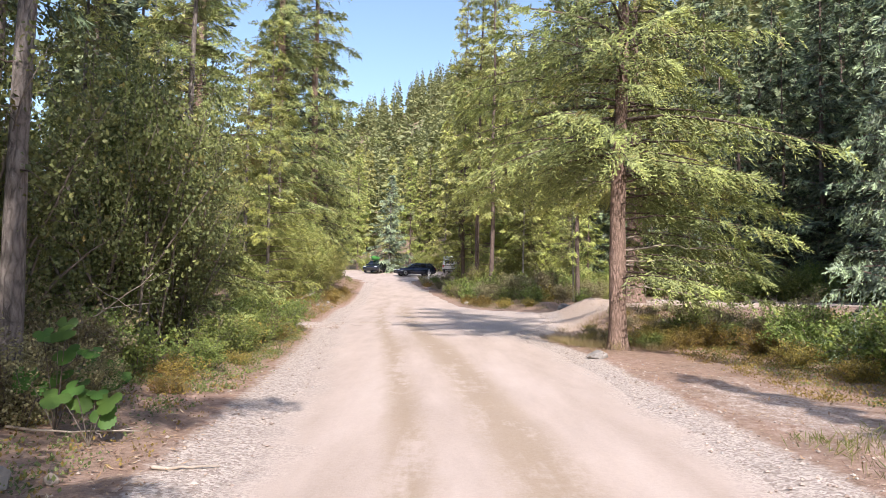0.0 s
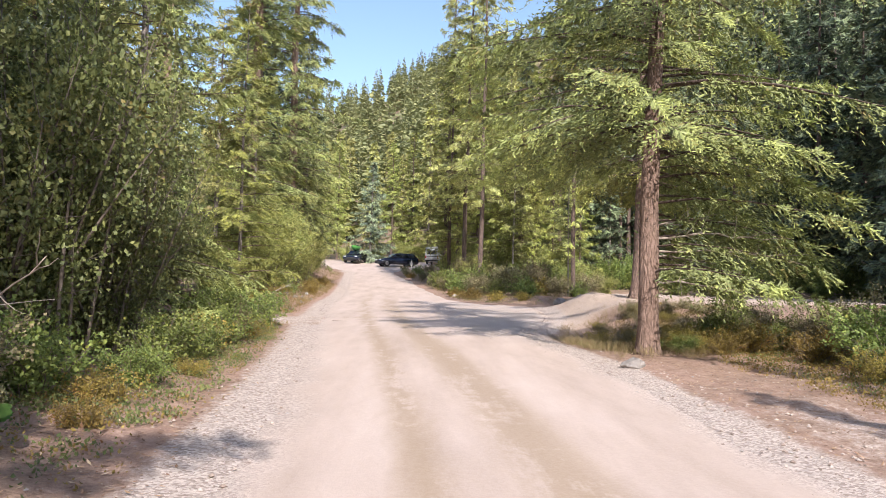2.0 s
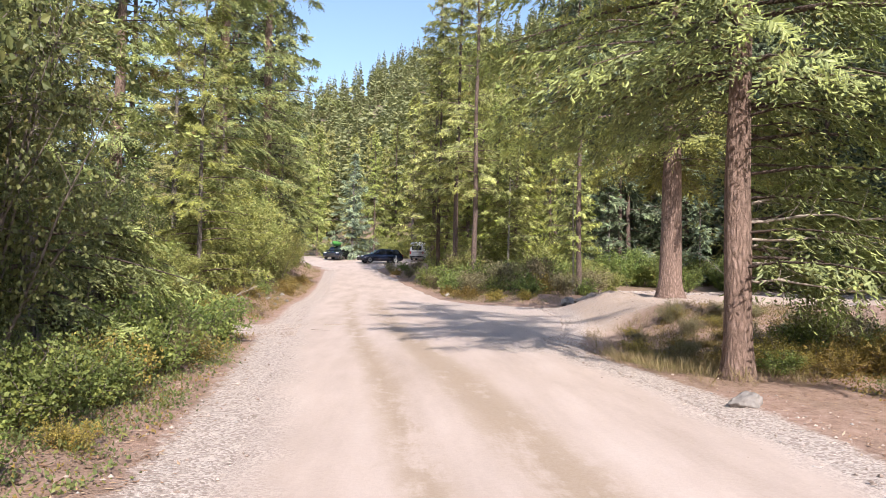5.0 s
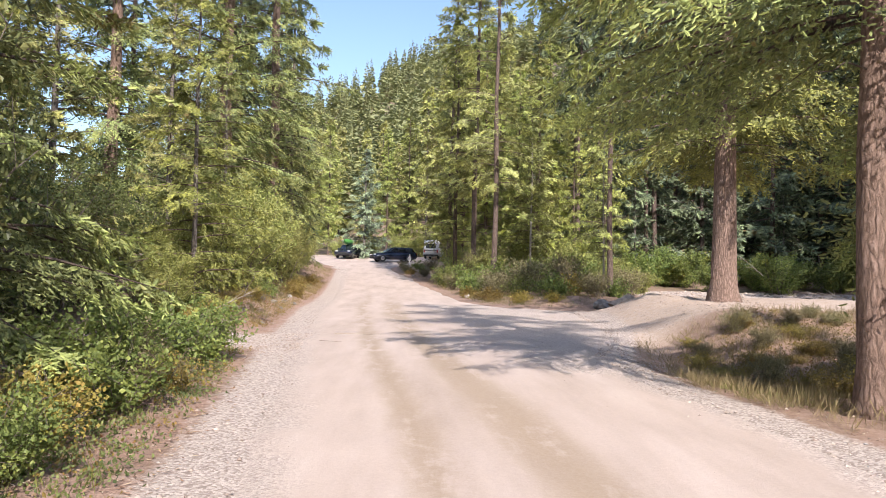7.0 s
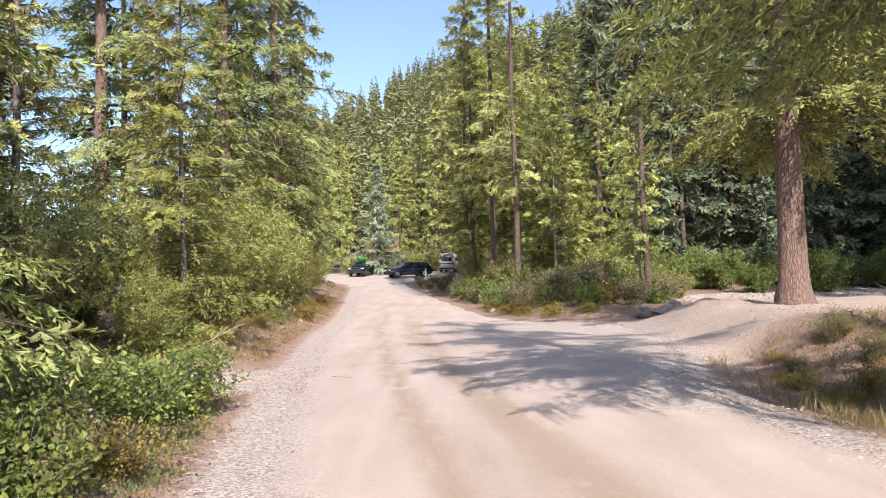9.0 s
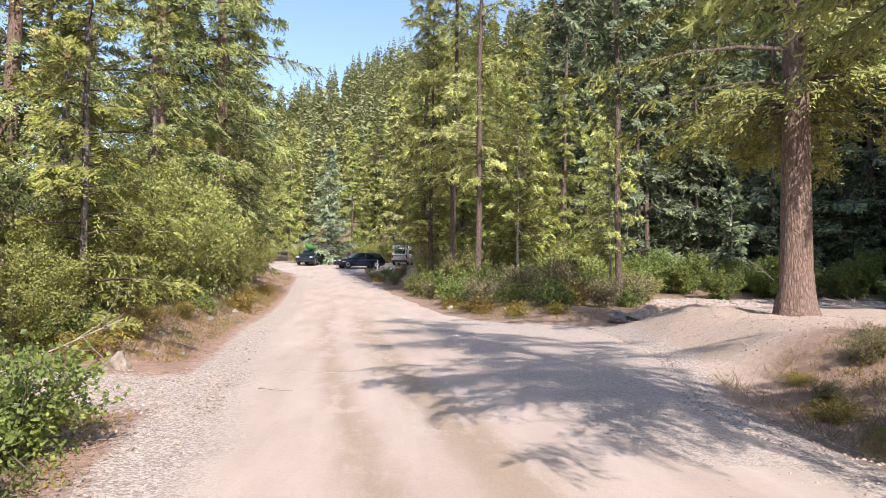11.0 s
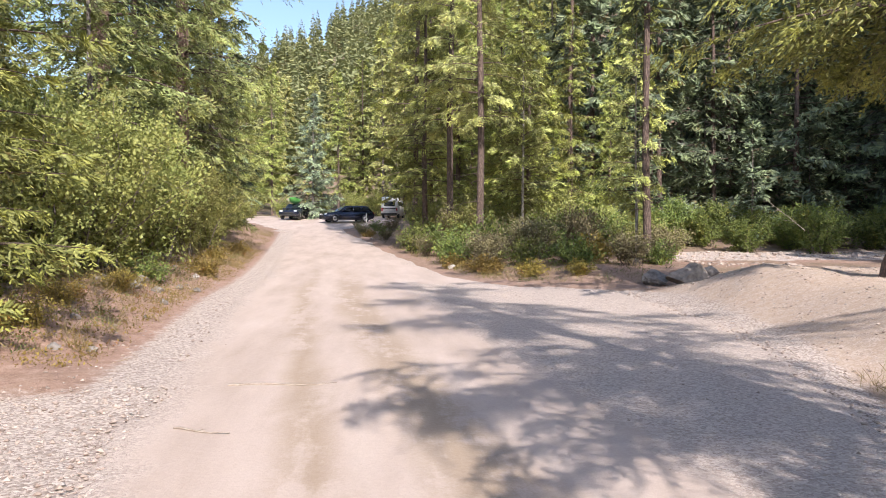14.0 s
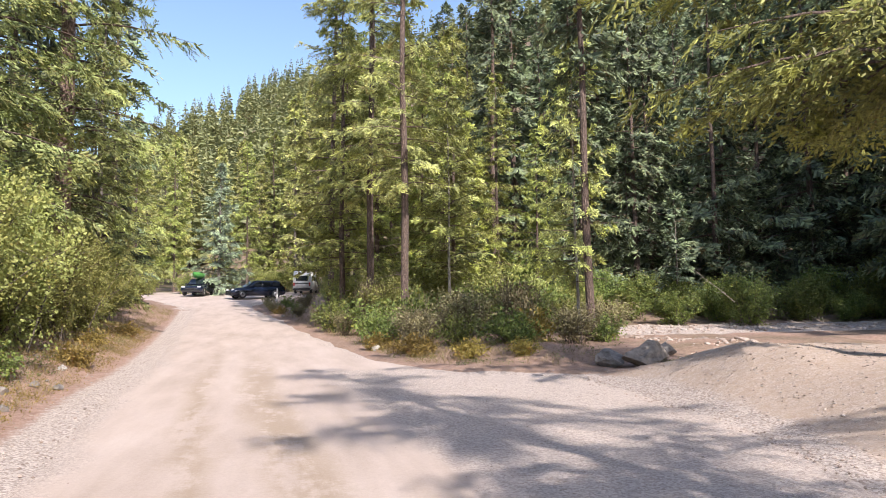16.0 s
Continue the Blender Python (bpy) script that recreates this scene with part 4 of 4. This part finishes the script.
# ---- dead wood ----
def branch(seed, length, radius, twigs, label, name="dead_branch", flat=True, rise_by=0.1, material=None):
    rng = np.random.default_rng(seed)
    ob = thing(name, label, "branch")
    s = np.linspace(0, 1, 8)[:, None]
    main = Soup()
    path = np.concatenate([s * length, 0.06 * length * np.sin(s * 4 + seed), rise_by * length * s], 1) + rng.normal(0, 0.008 * length, (8, 3))
    tube(main, path, np.linspace(radius, radius * 0.35, 8), 6)
    part("stick", main.mesh("stick", material or STICK, True), ob)
    for _ in range(twigs):
        u = rng.uniform(0.2, 0.95)
        p = np.array([np.interp(u, s[:, 0], path[:, a]) for a in range(3)])
        d = unit(np.array([rng.uniform(0.2, 0.9), rng.normal(0, 0.7), rng.normal(0.1, 0.05 if flat else 0.5)]))
        l = length * rng.uniform(0.15, 0.4)
        tw = Soup()
        q = np.linspace(0, 1, 4)[:, None]
        tube(tw, p + d * l * q + rng.normal(0, 0.02 * l, (4, 3)), np.linspace(radius * 0.5, radius * 0.15, 4), 4)
        part("twig", tw.mesh("twig", material or STICK, True), ob)
    return ob


lay(branch(1, 1.05, 0.012, 0, "thin fallen stick lying across the road", "fallen_stick", rise_by=0.0), -2.75, 24.4, 6, 0.03)
lay(branch(2, 0.5, 0.010, 1, "short fallen stick on road gravel", "fallen_stick", rise_by=0.0), -2.9, 23.0, -20, 0.03)
lay(branch(3, 1.3, 0.014, 2, "thin bleached stick on needle litter", "fallen_stick", rise_by=0.02), -3.9, 6.5, -12, 0.03)
lay(branch(4, 0.5, 0.018, 0, "short pale stick on needle litter", "fallen_stick", rise_by=0.0), -2.2, 5.6, 5, 0.02)
bleached = branch(5, 1.5, 0.014, 9, "bleached bare branch sticking out of the shrubs", flat=False, rise_by=0.5)
lay(bleached, -5.0, 19.6, 10, 0.25)
lay(branch(6, 1.6, 0.012, 8, "bare grey branch among shrubs", flat=False, rise_by=0.5), -4.6, 8.3, -20, 0.5)
lay(branch(7, 1.7, 0.016, 12, "bare brown dead branch above creekside shrubs", flat=False, rise_by=0.9), 19.0, 48.6, 160, 1.1)
lay(branch(8, 2.2, 0.03, 12, "bleached driftwood branch at the creek's edge", flat=False, rise_by=0.1), 22.5, 46.2, 150, 0.15)


def dead_limb(tree, seed, z, az, length, up):
    """A bare limb with its twigs, on a trunk."""
    rng = np.random.default_rng(seed)
    out, side = np.array([math.cos(radians(az)), math.sin(radians(az)), 0]), np.array([-math.sin(radians(az)), math.cos(radians(az)), 0])
    u = np.linspace(0, 1, 8)[:, None]
    path = np.array([0, 0, z]) + out * (0.1 + length * u) + np.array([0, 0, 1.0]) * length * (up * u - 0.12 * u * u) + rng.normal(0, 0.012 * length, (8, 3))
    s = Soup()
    tube(s, path, np.linspace(0.026, 0.008, 8), 6)
    for _ in range(14):
        k = rng.integers(1, 8)
        d = unit(out * rng.uniform(0.1, 0.9) + side * rng.normal(0, 0.8) + np.array([0, 0, rng.normal(0, 0.45)]))
        l = length * rng.uniform(0.12, 0.35)
        q = np.linspace(0, 1, 4)[:, None]
        tube(s, path[k] + d * l * q + rng.normal(0, 0.02 * l, (4, 3)), np.linspace(0.009, 0.003, 4), 4)
    tagged(part("dead_limb", s.mesh("dead_limb", STICK, True), tree, "bare pale dead limb"), kind="stuff")


for k, (z, az, l, up) in enumerate(((2.05, -6, 2.3, 0.12), (1.75, 12, 1.9, 0.05), (2.35, -24, 2.0, 0.1), (1.5, -16, 1.6, 0.0), (2.6, 8, 1.7, 0.2), (1.95, 30, 1.5, 0.1))):
    dead_limb(big_a, 20 + k, z, az, l, up)


# ---- big-leaved plants ----
def lobed_leaf(r):
    bm = bmesh.new()
    pts = []
    for k in range(41):
        a = -2.7 + 5.4 * k / 40
        lobe = abs(math.cos(a * 1.45)) ** 0.8
        rad = r * (0.55 + 0.42 * lobe + 0.12 * math.cos(a)) * (1 + 0.05 * (-1) ** k)
        pts.append(bm.verts.new((rad * math.cos(a) + 0.15 * r, rad * math.sin(a), -0.10 * r * (1 - lobe) - 0.14 * r * (rad / r) ** 2)))
    c = bm.verts.new((0, 0, 0))
    for a, b in zip(pts, pts[1:]):
        bm.faces.new((c, a, b))
    return bm_mesh("leaf", bm, LEAF_BIG, True)


LEAF_BIG = foliage("broad_fresh_leaves", (0.06, 0.13, 0.025), (0.09, 0.18, 0.035), (0.14, 0.24, 0.05), None, 0.3)
leaf_mesh = lobed_leaf(0.13)


def berry_plant(seed, count, tall):
    rng = np.random.default_rng(seed)
    ob = thing("thimbleberry", "leafy plant with broad lobed bright green leaves", "plant")
    for k in range(count):
        az, r, z = rng.uniform(0, 6.28), rng.uniform(0.08, 0.3), tall * rng.uniform(0.45, 1.0)
        tip = np.array([r * math.cos(az), r * math.sin(az), z])
        st = Soup()
        s = np.linspace(0, 1, 5)[:, None]
        tube(st, tip * s + np.array([0, 0, 0.15]) * s * (1 - s), np.linspace(0.006, 0.003, 5), 4)
        part("stalk", st.mesh("stalk", STEM, True), ob)
        lf = part("leaf", leaf_mesh, ob)
        lf.matrix_basis = pose(*tip, rng.uniform(15, 60), rng.uniform(-20, 20), 0) @ pose(0, 0, 0, 0, 0, rng.uniform(-150, -30)) @ Matrix.Diagonal((*(rng.uniform(0.7, 1.2),) * 3, 1))
    return ob


lay(berry_plant(1, 9, 1.0), -3.45, 6.5)
lay(berry_plant(2, 6, 0.5), -3.0, 6.2)
lay(berry_plant(3, 6, 0.5), -3.6, 7.6)


# ---- vehicles ----
def paint(name, c, rough=0.25, metal=0.3):
    m = Nodes(name, rough, metal)
    n = m.noise(3.0, 4.0, 0.6, m.coords())
    m.colour(m.ramp(n, (0.3, tuple(v * 0.85 for v in c)), (0.7, tuple(v * 1.15 for v in c))))
    m.bsdf.inputs["Coat Weight"].default_value = 0.6
    return m.mat


CAR_BLUE, CAR_BLACK, VAN_WHITE = paint("navy_paint", (0.012, 0.018, 0.04)), paint("black_paint", (0.012, 0.012, 0.014)), paint("white_paint", (0.78, 0.78, 0.76), 0.35, 0.0)
TYRE, RIM, GLASS = paint("tyre_rubber", (0.02, 0.02, 0.02), 0.8, 0.0), paint("alloy_rim", (0.5, 0.5, 0.52), 0.3, 0.9), paint("dark_window_glass", (0.02, 0.025, 0.03), 0.05, 0.0)
LAMP_RED, LAMP_CLEAR, KAYAK = paint("red_lamp_glass", (0.4, 0.02, 0.02), 0.2, 0.0), paint("clear_lamp_glass", (0.75, 0.76, 0.78), 0.1, 0.3), paint("green_plastic", (0.10, 0.36, 0.08), 0.4, 0.0)


def slab(name, outline, half, material, taper=0.0, bevel=0.04):
    """A side outline (x, z) given width, drawn in towards the top, with rounded edges."""
    zs = [z for _, z in outline]
    lo, hi = min(zs), max(zs)
    bm = bmesh.new()
    rows = []
    for s in (-1, 1):
        rows.append([bm.verts.new((x, s * (half - taper * (z - lo) / max(hi - lo, 0.01)), z)) for x, z in outline])
    n = len(outline)
    bm.faces.new(rows[0])
    bm.faces.new(rows[1][::-1])
    for k in range(n):
        bm.faces.new((rows[0][k], rows[1][k], rows[1][(k + 1) % n], rows[0][(k + 1) % n]))
    bmesh.ops.recalc_face_normals(bm, faces=bm.faces)
    if bevel:
        bmesh.ops.bevel(bm, geom=list(bm.edges), offset=bevel, segments=2, affect="EDGES", clamp_overlap=True)
    return bm_mesh(name, bm, material, True)


def box(name, cx, cy, cz, sx, sy, sz, material, bevel=0.01):
    bm = bmesh.new()
    bmesh.ops.create_cube(bm, size=1.0, matrix=Matrix.Translation((cx, cy, cz)) @ Matrix.Diagonal((sx, sy, sz, 1)))
    if bevel:
        bmesh.ops.bevel(bm, geom=list(bm.edges), offset=bevel, segments=2, affect="EDGES")
    return bm_mesh(name, bm, material, False)


def wheel(parent, x, y, r, w):
    e = part("wheel", lathe("wheel", [(r * 0.3, -w * 0.3), (r * 0.32, w * 0.3)], RIM), parent)
    e.matrix_basis = pose(x, y, r, 90, 0, 0)
    part("tyre", lathe("tyre", [(r * 0.62, -w / 2), (r * 0.94, -w / 2), (r, -w * 0.3), (r, w * 0.3), (r * 0.94, w / 2), (r * 0.62, w / 2)], TYRE), e)
    part("rim", lathe("rim", [(0.02, w * 0.3), (r * 0.3, w * 0.42), (r * 0.6, w * 0.46), (r * 0.64, w * 0.1), (r * 0.64, -w * 0.46), (0.02, -w * 0.4)], RIM), e)


def lathe(name, profile, material, steps=20):
    s = Soup()
    a = np.arange(steps) * 2 * np.pi / steps
    v = np.array([[[r * math.cos(t), r * math.sin(t), z] for t in a] for r, z in profile])
    i, j = np.meshgrid(np.arange(len(profile) - 1), np.arange(steps), indexing="ij")
    k = (j + 1) % steps
    s.add(v, np.stack([i * steps + j, i * steps + k, (i + 1) * steps + k, (i + 1) * steps + j], -1).reshape(-1, 4))
    return s.mesh(name, material, True)


def car(body_paint, label, length=4.5):
    """An estate-like passenger car; its front points along -x."""
    c = thing("car", label, "car")
    h = length / 2
    part("body", slab("body", [(-h, 0.35), (-h + 0.03, 0.68), (-h + 0.25, 0.80), (-h + 1.25, 0.93), (h - 0.1, 0.98), (h, 0.85), (h, 0.38), (h - 0.35, 0.26), (-h + 0.3, 0.24)], 0.89, body_paint, 0.05, 0.06), c)
    part("roof", slab("roof", [(-h + 1.25, 0.90), (-h + 2.0, 1.42), (-h + 2.2, 1.47), (h - 0.75, 1.46), (h - 0.45, 1.38), (h - 0.08, 0.92)], 0.80, body_paint, 0.16, 0.04), c)
    for s in (-1, 1):
        for a, b, d, e in ((-h + 1.62, -h + 2.05, -h + 2.55, -h + 2.55), (-h + 2.62, -h + 2.62, h - 1.2, h - 1.15), (h - 1.08, h - 1.1, h - 0.62, h - 0.42)):
            g = bmesh.new()
            vs = [g.verts.new((x, s * (0.80 - 0.16 * (z - 0.9) / 0.57 + 0.012), z)) for x, z in ((a, 0.99), (e, 0.99), (d, 1.38), (b, 1.38))]
            g.faces.new(vs)
            bmesh.ops.solidify(g, geom=g.faces[:], thickness=0.01)
            part("side_window", bm_mesh("side_window", g, GLASS), c)
        part("headlight", box("headlight", -h + 0.10, s * 0.66, 0.70, 0.2, 0.30, 0.13, LAMP_CLEAR, 0.03), c)
        part("tail_light", box("tail_light", h - 0.02, s * 0.68, 0.84, 0.06, 0.26, 0.16, LAMP_RED, 0.015), c)
        part("mirror", box("mirror", -h + 1.75, s * 0.98, 1.02, 0.12, 0.2, 0.13, body_paint, 0.03), c)
        for x in (-h + 0.85, h - 0.85):
            wheel(c, x, s * 0.80, 0.34, 0.22)
    g = bmesh.new()
    g.faces.new([g.verts.new(p) for p in ((-h + 1.31, -0.70, 0.965), (-h + 1.31, 0.70, 0.965), (-h + 1.93, 0.60, 1.395), (-h + 1.93, -0.60, 1.395))])
    bmesh.ops.translate(g, verts=g.verts[:], vec=(-0.02, 0, 0.015))
    bmesh.ops.solidify(g, geom=g.faces[:], thickness=0.01)
    part("windscreen", bm_mesh("windscreen", g, GLASS), c)
    part("grille", box("grille", -h + 0.0, 0, 0.55, 0.05, 0.9, 0.16, TYRE, 0.02), c)
    part("bumper", box("bumper", -h + 0.02, 0, 0.38, 0.12, 1.6, 0.14, TYRE, 0.04), c)
    return c


first = car(CAR_BLUE, "dark navy car parked beside the road", 4.5)
lay(first, -3.0, 80.5, 22)
third = car(CAR_BLUE, "dark blue car parked under the trees", 4.2)
lay(third, -7.9, 85.0, 78)


def kayak():
    k = thing("kayak", "bright green kayak on the roof of a car", "kayak")
    s = Soup()
    u = np.linspace(-1, 1, 15)
    tube(s, np.stack([u * 1.5, u * 0, 0.18 * u ** 4], 1), 0.30 * np.sqrt(np.clip(1 - u ** 2, 0.0, 1)) + 0.01, 12)
    part("hull", s.mesh("hull", KAYAK, True), k)
    part("cockpit", lathe("cockpit", [(0.22, 0.24), (0.27, 0.30), (0.30, 0.26)], TYRE), k)
    return k


kayak().matrix_basis = pose(-7.9, 85.0, float(height(-7.9, 85.0)) + 1.76, 0, 0, 78)


def camper_van():
    v = thing("camper_van", "white camper van with dark windows parked among trees", "van")
    part("body", slab("body", [(-2.7, 0.40), (-2.72, 1.0), (-2.0, 1.18), (-1.55, 1.95), (-1.2, 2.45), (-0.9, 2.62), (2.6, 2.62), (2.7, 2.5), (2.72, 0.42)], 1.0, VAN_WHITE, 0.1, 0.07), v)
    part("rear_window", box("rear_window", 2.72, 0, 1.75, 0.04, 1.3, 0.6, GLASS, 0.01), v)
    part("stripe", box("stripe", 2.73, 0, 1.15, 0.03, 1.7, 0.1, CAR_BLUE, 0.005), v)
    part("bumper", box("bumper", 2.76, 0, 0.48, 0.14, 1.9, 0.18, TYRE, 0.03), v)
    part("roof_rack", box("roof_rack", 0.6, 0, 2.70, 2.4, 1.5, 0.08, TYRE, 0.02), v)
    for s in (-1, 1):
        part("tail_light", box("tail_light", 2.72, s * 0.86, 1.05, 0.05, 0.14, 0.4, LAMP_RED, 0.01), v)
        part("side_window", box("side_window", 0.6, s * 0.955, 1.8, 2.2, 0.04, 0.5, GLASS, 0.01), v)
        part("cab_window", box("cab_window", -1.1, s * 0.965, 1.75, 0.6, 0.04, 0.5, GLASS, 0.01), v)
        for x in (-1.8, 1.7):
            wheel(v, x, s * 0.86, 0.36, 0.24)
    return v


lay(camper_van(), 1.35, 87.0, 258).scale = (0.82, 0.82, 0.76)
post = thing("marker_post", "thin pale wooden marker post beside the road", "post")
part("stake", box("stake", 0, 0, 0.5, 0.09, 0.05, 1.2, plain_rough("pale_post", (0.6, 0.58, 0.54), (0.75, 0.72, 0.68), 9.0), 0.008), post)
part("reflector", box("reflector", 0, -0.028, 0.98, 0.07, 0.01, 0.12, LAMP_CLEAR, 0.003), post)
lay(post, -1.3, 74.5)


# ---- scattered ground cover ----
def scatter(seed, count, zone):
    """Places in a zone (x0, x1, y0, y1, test) that passes the test."""
    rng = np.random.default_rng(seed)
    x0, x1, y0, y1, test = zone
    x, y = rng.uniform(x0, x1, count), rng.uniform(y0, y1, count)
    keep = test(x, y)
    return x[keep], y[keep], rng


OCT_V = np.array([[1, 0, 0], [0, 1, 0], [-1, 0, 0], [0, -1, 0], [0, 0, 1], [0, 0, -1.0]])
OCT_T = np.array([[0, 1, 4], [1, 2, 4], [2, 3, 4], [3, 0, 4], [1, 0, 5], [2, 1, 5], [3, 2, 5], [0, 3, 5]])


GOLD = (1 + 5 ** 0.5) / 2
ICO_V = unit(np.array([[-1, GOLD, 0], [1, GOLD, 0], [-1, -GOLD, 0], [1, -GOLD, 0], [0, -1, GOLD], [0, 1, GOLD], [0, -1, -GOLD], [0, 1, -GOLD], [GOLD, 0, -1], [GOLD, 0, 1], [-GOLD, 0, -1], [-GOLD, 0, 1]]))
ICO_T = np.array([[0, 11, 5], [0, 5, 1], [0, 1, 7], [0, 7, 10], [0, 10, 11], [1, 5, 9], [5, 11, 4], [11, 10, 2], [10, 7, 6], [7, 1, 8], [3, 9, 4], [3, 4, 2], [3, 2, 6], [3, 6, 8], [3, 8, 9], [4, 9, 5], [2, 4, 11], [6, 2, 10], [8, 6, 7], [9, 8, 1]])


def pebbles(name, label, zones, lo, hi, material=None, shape_v=OCT_V, shape_t=OCT_T):
    s = Soup()
    for k, (seed, count, zone) in enumerate(zones):
        x, y, rng = scatter(seed, count, zone)
        n = len(x)
        r = lo + (hi - lo) * rng.random(n) ** 3.2
        a = rng.uniform(0, 6.28, n)
        v = shape_v[None] * (r[:, None, None] * rng.uniform(0.7, 1.2, (n, len(shape_v), 1))) * np.array([1.0, 0.8, 0.55])
        c, d = np.cos(a)[:, None], np.sin(a)[:, None]
        v = np.stack([v[..., 0] * c - v[..., 1] * d, v[..., 0] * d + v[..., 1] * c, v[..., 2]], -1)
        v += np.stack([x, y, height(x, y) + r * 0.2], -1)[:, None]
        s.add(v, None, (shape_t[None] + np.arange(n)[:, None, None] * len(shape_v)).reshape(-1, 3))
    return tagged(new(name, s.mesh(name, material or PEBBLE, False)), label, "gravel", kind="stuff")


def near_edge(x, y, a, b):
    """From a metres inside the road to b metres outside it."""
    l, r = left_edge(y) - x, x - right_edge(y)
    return ((l > -a) & (l < b)) | ((r > -a) & (r < b))


pebbles("loose_gravel", "loose pale gravel along the road's edges", [
    (1, 8000, (-7, 6, 2, 24, lambda x, y: near_edge(x, y, 0.7, 1.1))),
    (2, 6000, (-7, 6, 20, 36, lambda x, y: near_edge(x, y, 0.8, 1.2))),
    (3, 5000, (-7.5, -3, 21.3, 25, lambda x, y: np.abs(y - 23.0) < 1.6)),
    (4, 15000, (0.2, 9, 18.5, 34, lambda x, y: x > 0.4 + 0.9 * np.sin(y * 0.7))),
    (5, 3500, (-4, 3, 2, 32, lambda x, y: x > left_edge(y))),
    (9, 1200, (-8, -4, 26, 46, lambda x, y: (left_edge(y) - x > 0) & (left_edge(y) - x < 3))),
    (6, 2000, (2.6, 6.5, 3.5, 14, lambda x, y: x > right_edge(y)))], 0.005, 0.034)
pebbles("creek_stones", "pale rounded stones of the creek bed", [(7, 1500, (9.5, 42, 45.8, 50.3, lambda x, y: x > 9.5)), (8, 250, (8.5, 12, 37, 43, lambda x, y: x > 9))], 0.03, 0.15, PEBBLE, ICO_V, ICO_T)


def blades(name, label, zones, length, width, material, flat=0.0, lean=0.5, tuft=1, spread=0.12, category="grass"):
    """Grass, litter or small leaves: single blades or tufts."""
    s = Soup()
    for seed, count, zone in zones:
        x, y, rng = scatter(seed, count, zone)
        x, y = np.repeat(x, tuft) + rng.normal(0, spread, len(x) * tuft), np.repeat(y, tuft) + rng.normal(0, spread, len(y) * tuft)
        n = len(x)
        up = np.zeros((n, 3)) + np.array([0, 0, 1.0 - flat])
        d = unit(up + rng.normal(0, lean, (n, 3)) * np.array([1, 1, 0.15 + 0.3 * (1 - flat)]))
        if flat < 0.5:
            d[:, 2] = np.abs(d[:, 2])
        ln = length * rng.uniform(0.4, 1.4, (n, 1))
        nrm = unit(rng.normal(0, 1, (n, 3)) * (1 - flat) + np.array([0, 0, 1.0 + 3 * flat]))
        kites(s, np.stack([x, y, height(x, y) + 0.008 + 0.012 * flat * rng.random(n) + (0.09 * rng.random(n) ** 1.5 if category == "plants" else 0)], -1), d * ln, unit(np.cross(d, nrm)) * ln * width)
    return tagged(new(name, s.mesh(name, material)), label, category, kind="stuff")


def lb(a, b):
    return lambda x, y: (left_edge(y) - x > a) & (left_edge(y) - x < b)


def rb(a, b):
    return lambda x, y: (x - right_edge(y) > a) & (x - right_edge(y) < b)


blades("dry_grass", "dry yellow grass tufts on the banks", [
    (11, 1900, (-9, -4, 26, 66, lb(0.7, 3.0))), (12, 400, (1, 8, 35.5, 42, rb(0.3, 5))), (13, 200, (2.6, 5.2, 15.5, 21, lambda x, y: x > right_edge(y) + 0.35)),
    (14, 500, (-1.5, 3, 40, 66, rb(0.3, 2.5))), (15, 620, (3.9, 9.5, 18, 24.8, lambda x, y: x > 3.9)), (16, 130, (2.9, 4.3, 16.6, 20.5, lambda x, y: x > right_edge(y) + 0.3))], 0.22, 0.016, GRASS, 0.0, 0.7, 14, 0.09)
blades("green_grass", "short green grass and moss along the edges", [
    (21, 450, (-6, -2, 9, 22, lb(0.7, 2.2))), (22, 160, (3.4, 5.2, 4.4, 7.4, lambda x, y: x > 3.4)), (23, 250, (1, 6, 35.5, 48, rb(0.2, 1.2))), (24, 60, (3.0, 4.0, 16.6, 19, lambda x, y: x > 2.9)), (25, 220, (7.0, 9.5, 32.5, 35.5, lambda x, y: x > 7))], 0.13, 0.03, GRASS_GREEN, 0.0, 0.8, 10, 0.09)
blades("low_plants", "small leafy plants on the forest floor", [
    (31, 1500, (-8, -2, 2, 21.4, lb(0.9, 5))), (35, 1200, (-6, -2, 9, 21.4, lb(0.6, 2.0))), (32, 800, (-9, -4, 26, 50, lb(1.2, 4))), (33, 420, (4.5, 9, 8, 20, lambda x, y: x > right_edge(y) + 2.6)), (34, 300, (1, 8, 36, 48, rb(0.6, 6)))], 0.036, 0.34, LEAF, 0.2, 0.8, 24, 0.09, "plants")
blades("turning_plants", "small yellow and red leafy plants on the forest floor", [
    (41, 900, (-8, -2, 4, 21.4, lb(0.6, 3))), (42, 2600, (-9, -4, 25.5, 50, lb(0.7, 3.5))), (43, 2200, (4.2, 9.5, 9, 24.4, lambda x, y: x > right_edge(y) + 2.2))], 0.036, 0.32, LEAF_RED, 0.2, 0.8, 16, 0.09, "plants")
blades("needle_litter", "brown fallen needles, leaves and bark scraps", [
    (51, 15000, (-7, -1.5, 2, 22, lb(0.3, 4))), (52, 8000, (2.6, 9, 3, 20, lambda x, y: x > right_edge(y) + 0.4)), (53, 7000, (-9, -4, 26, 48, lb(0.6, 3.5))), (54, 3000, (1.5, 9, 35.5, 42, rb(0.3, 6)))], 0.06, 0.16, LITTER, 0.97, 1.0, 1, 0.1, "litter")
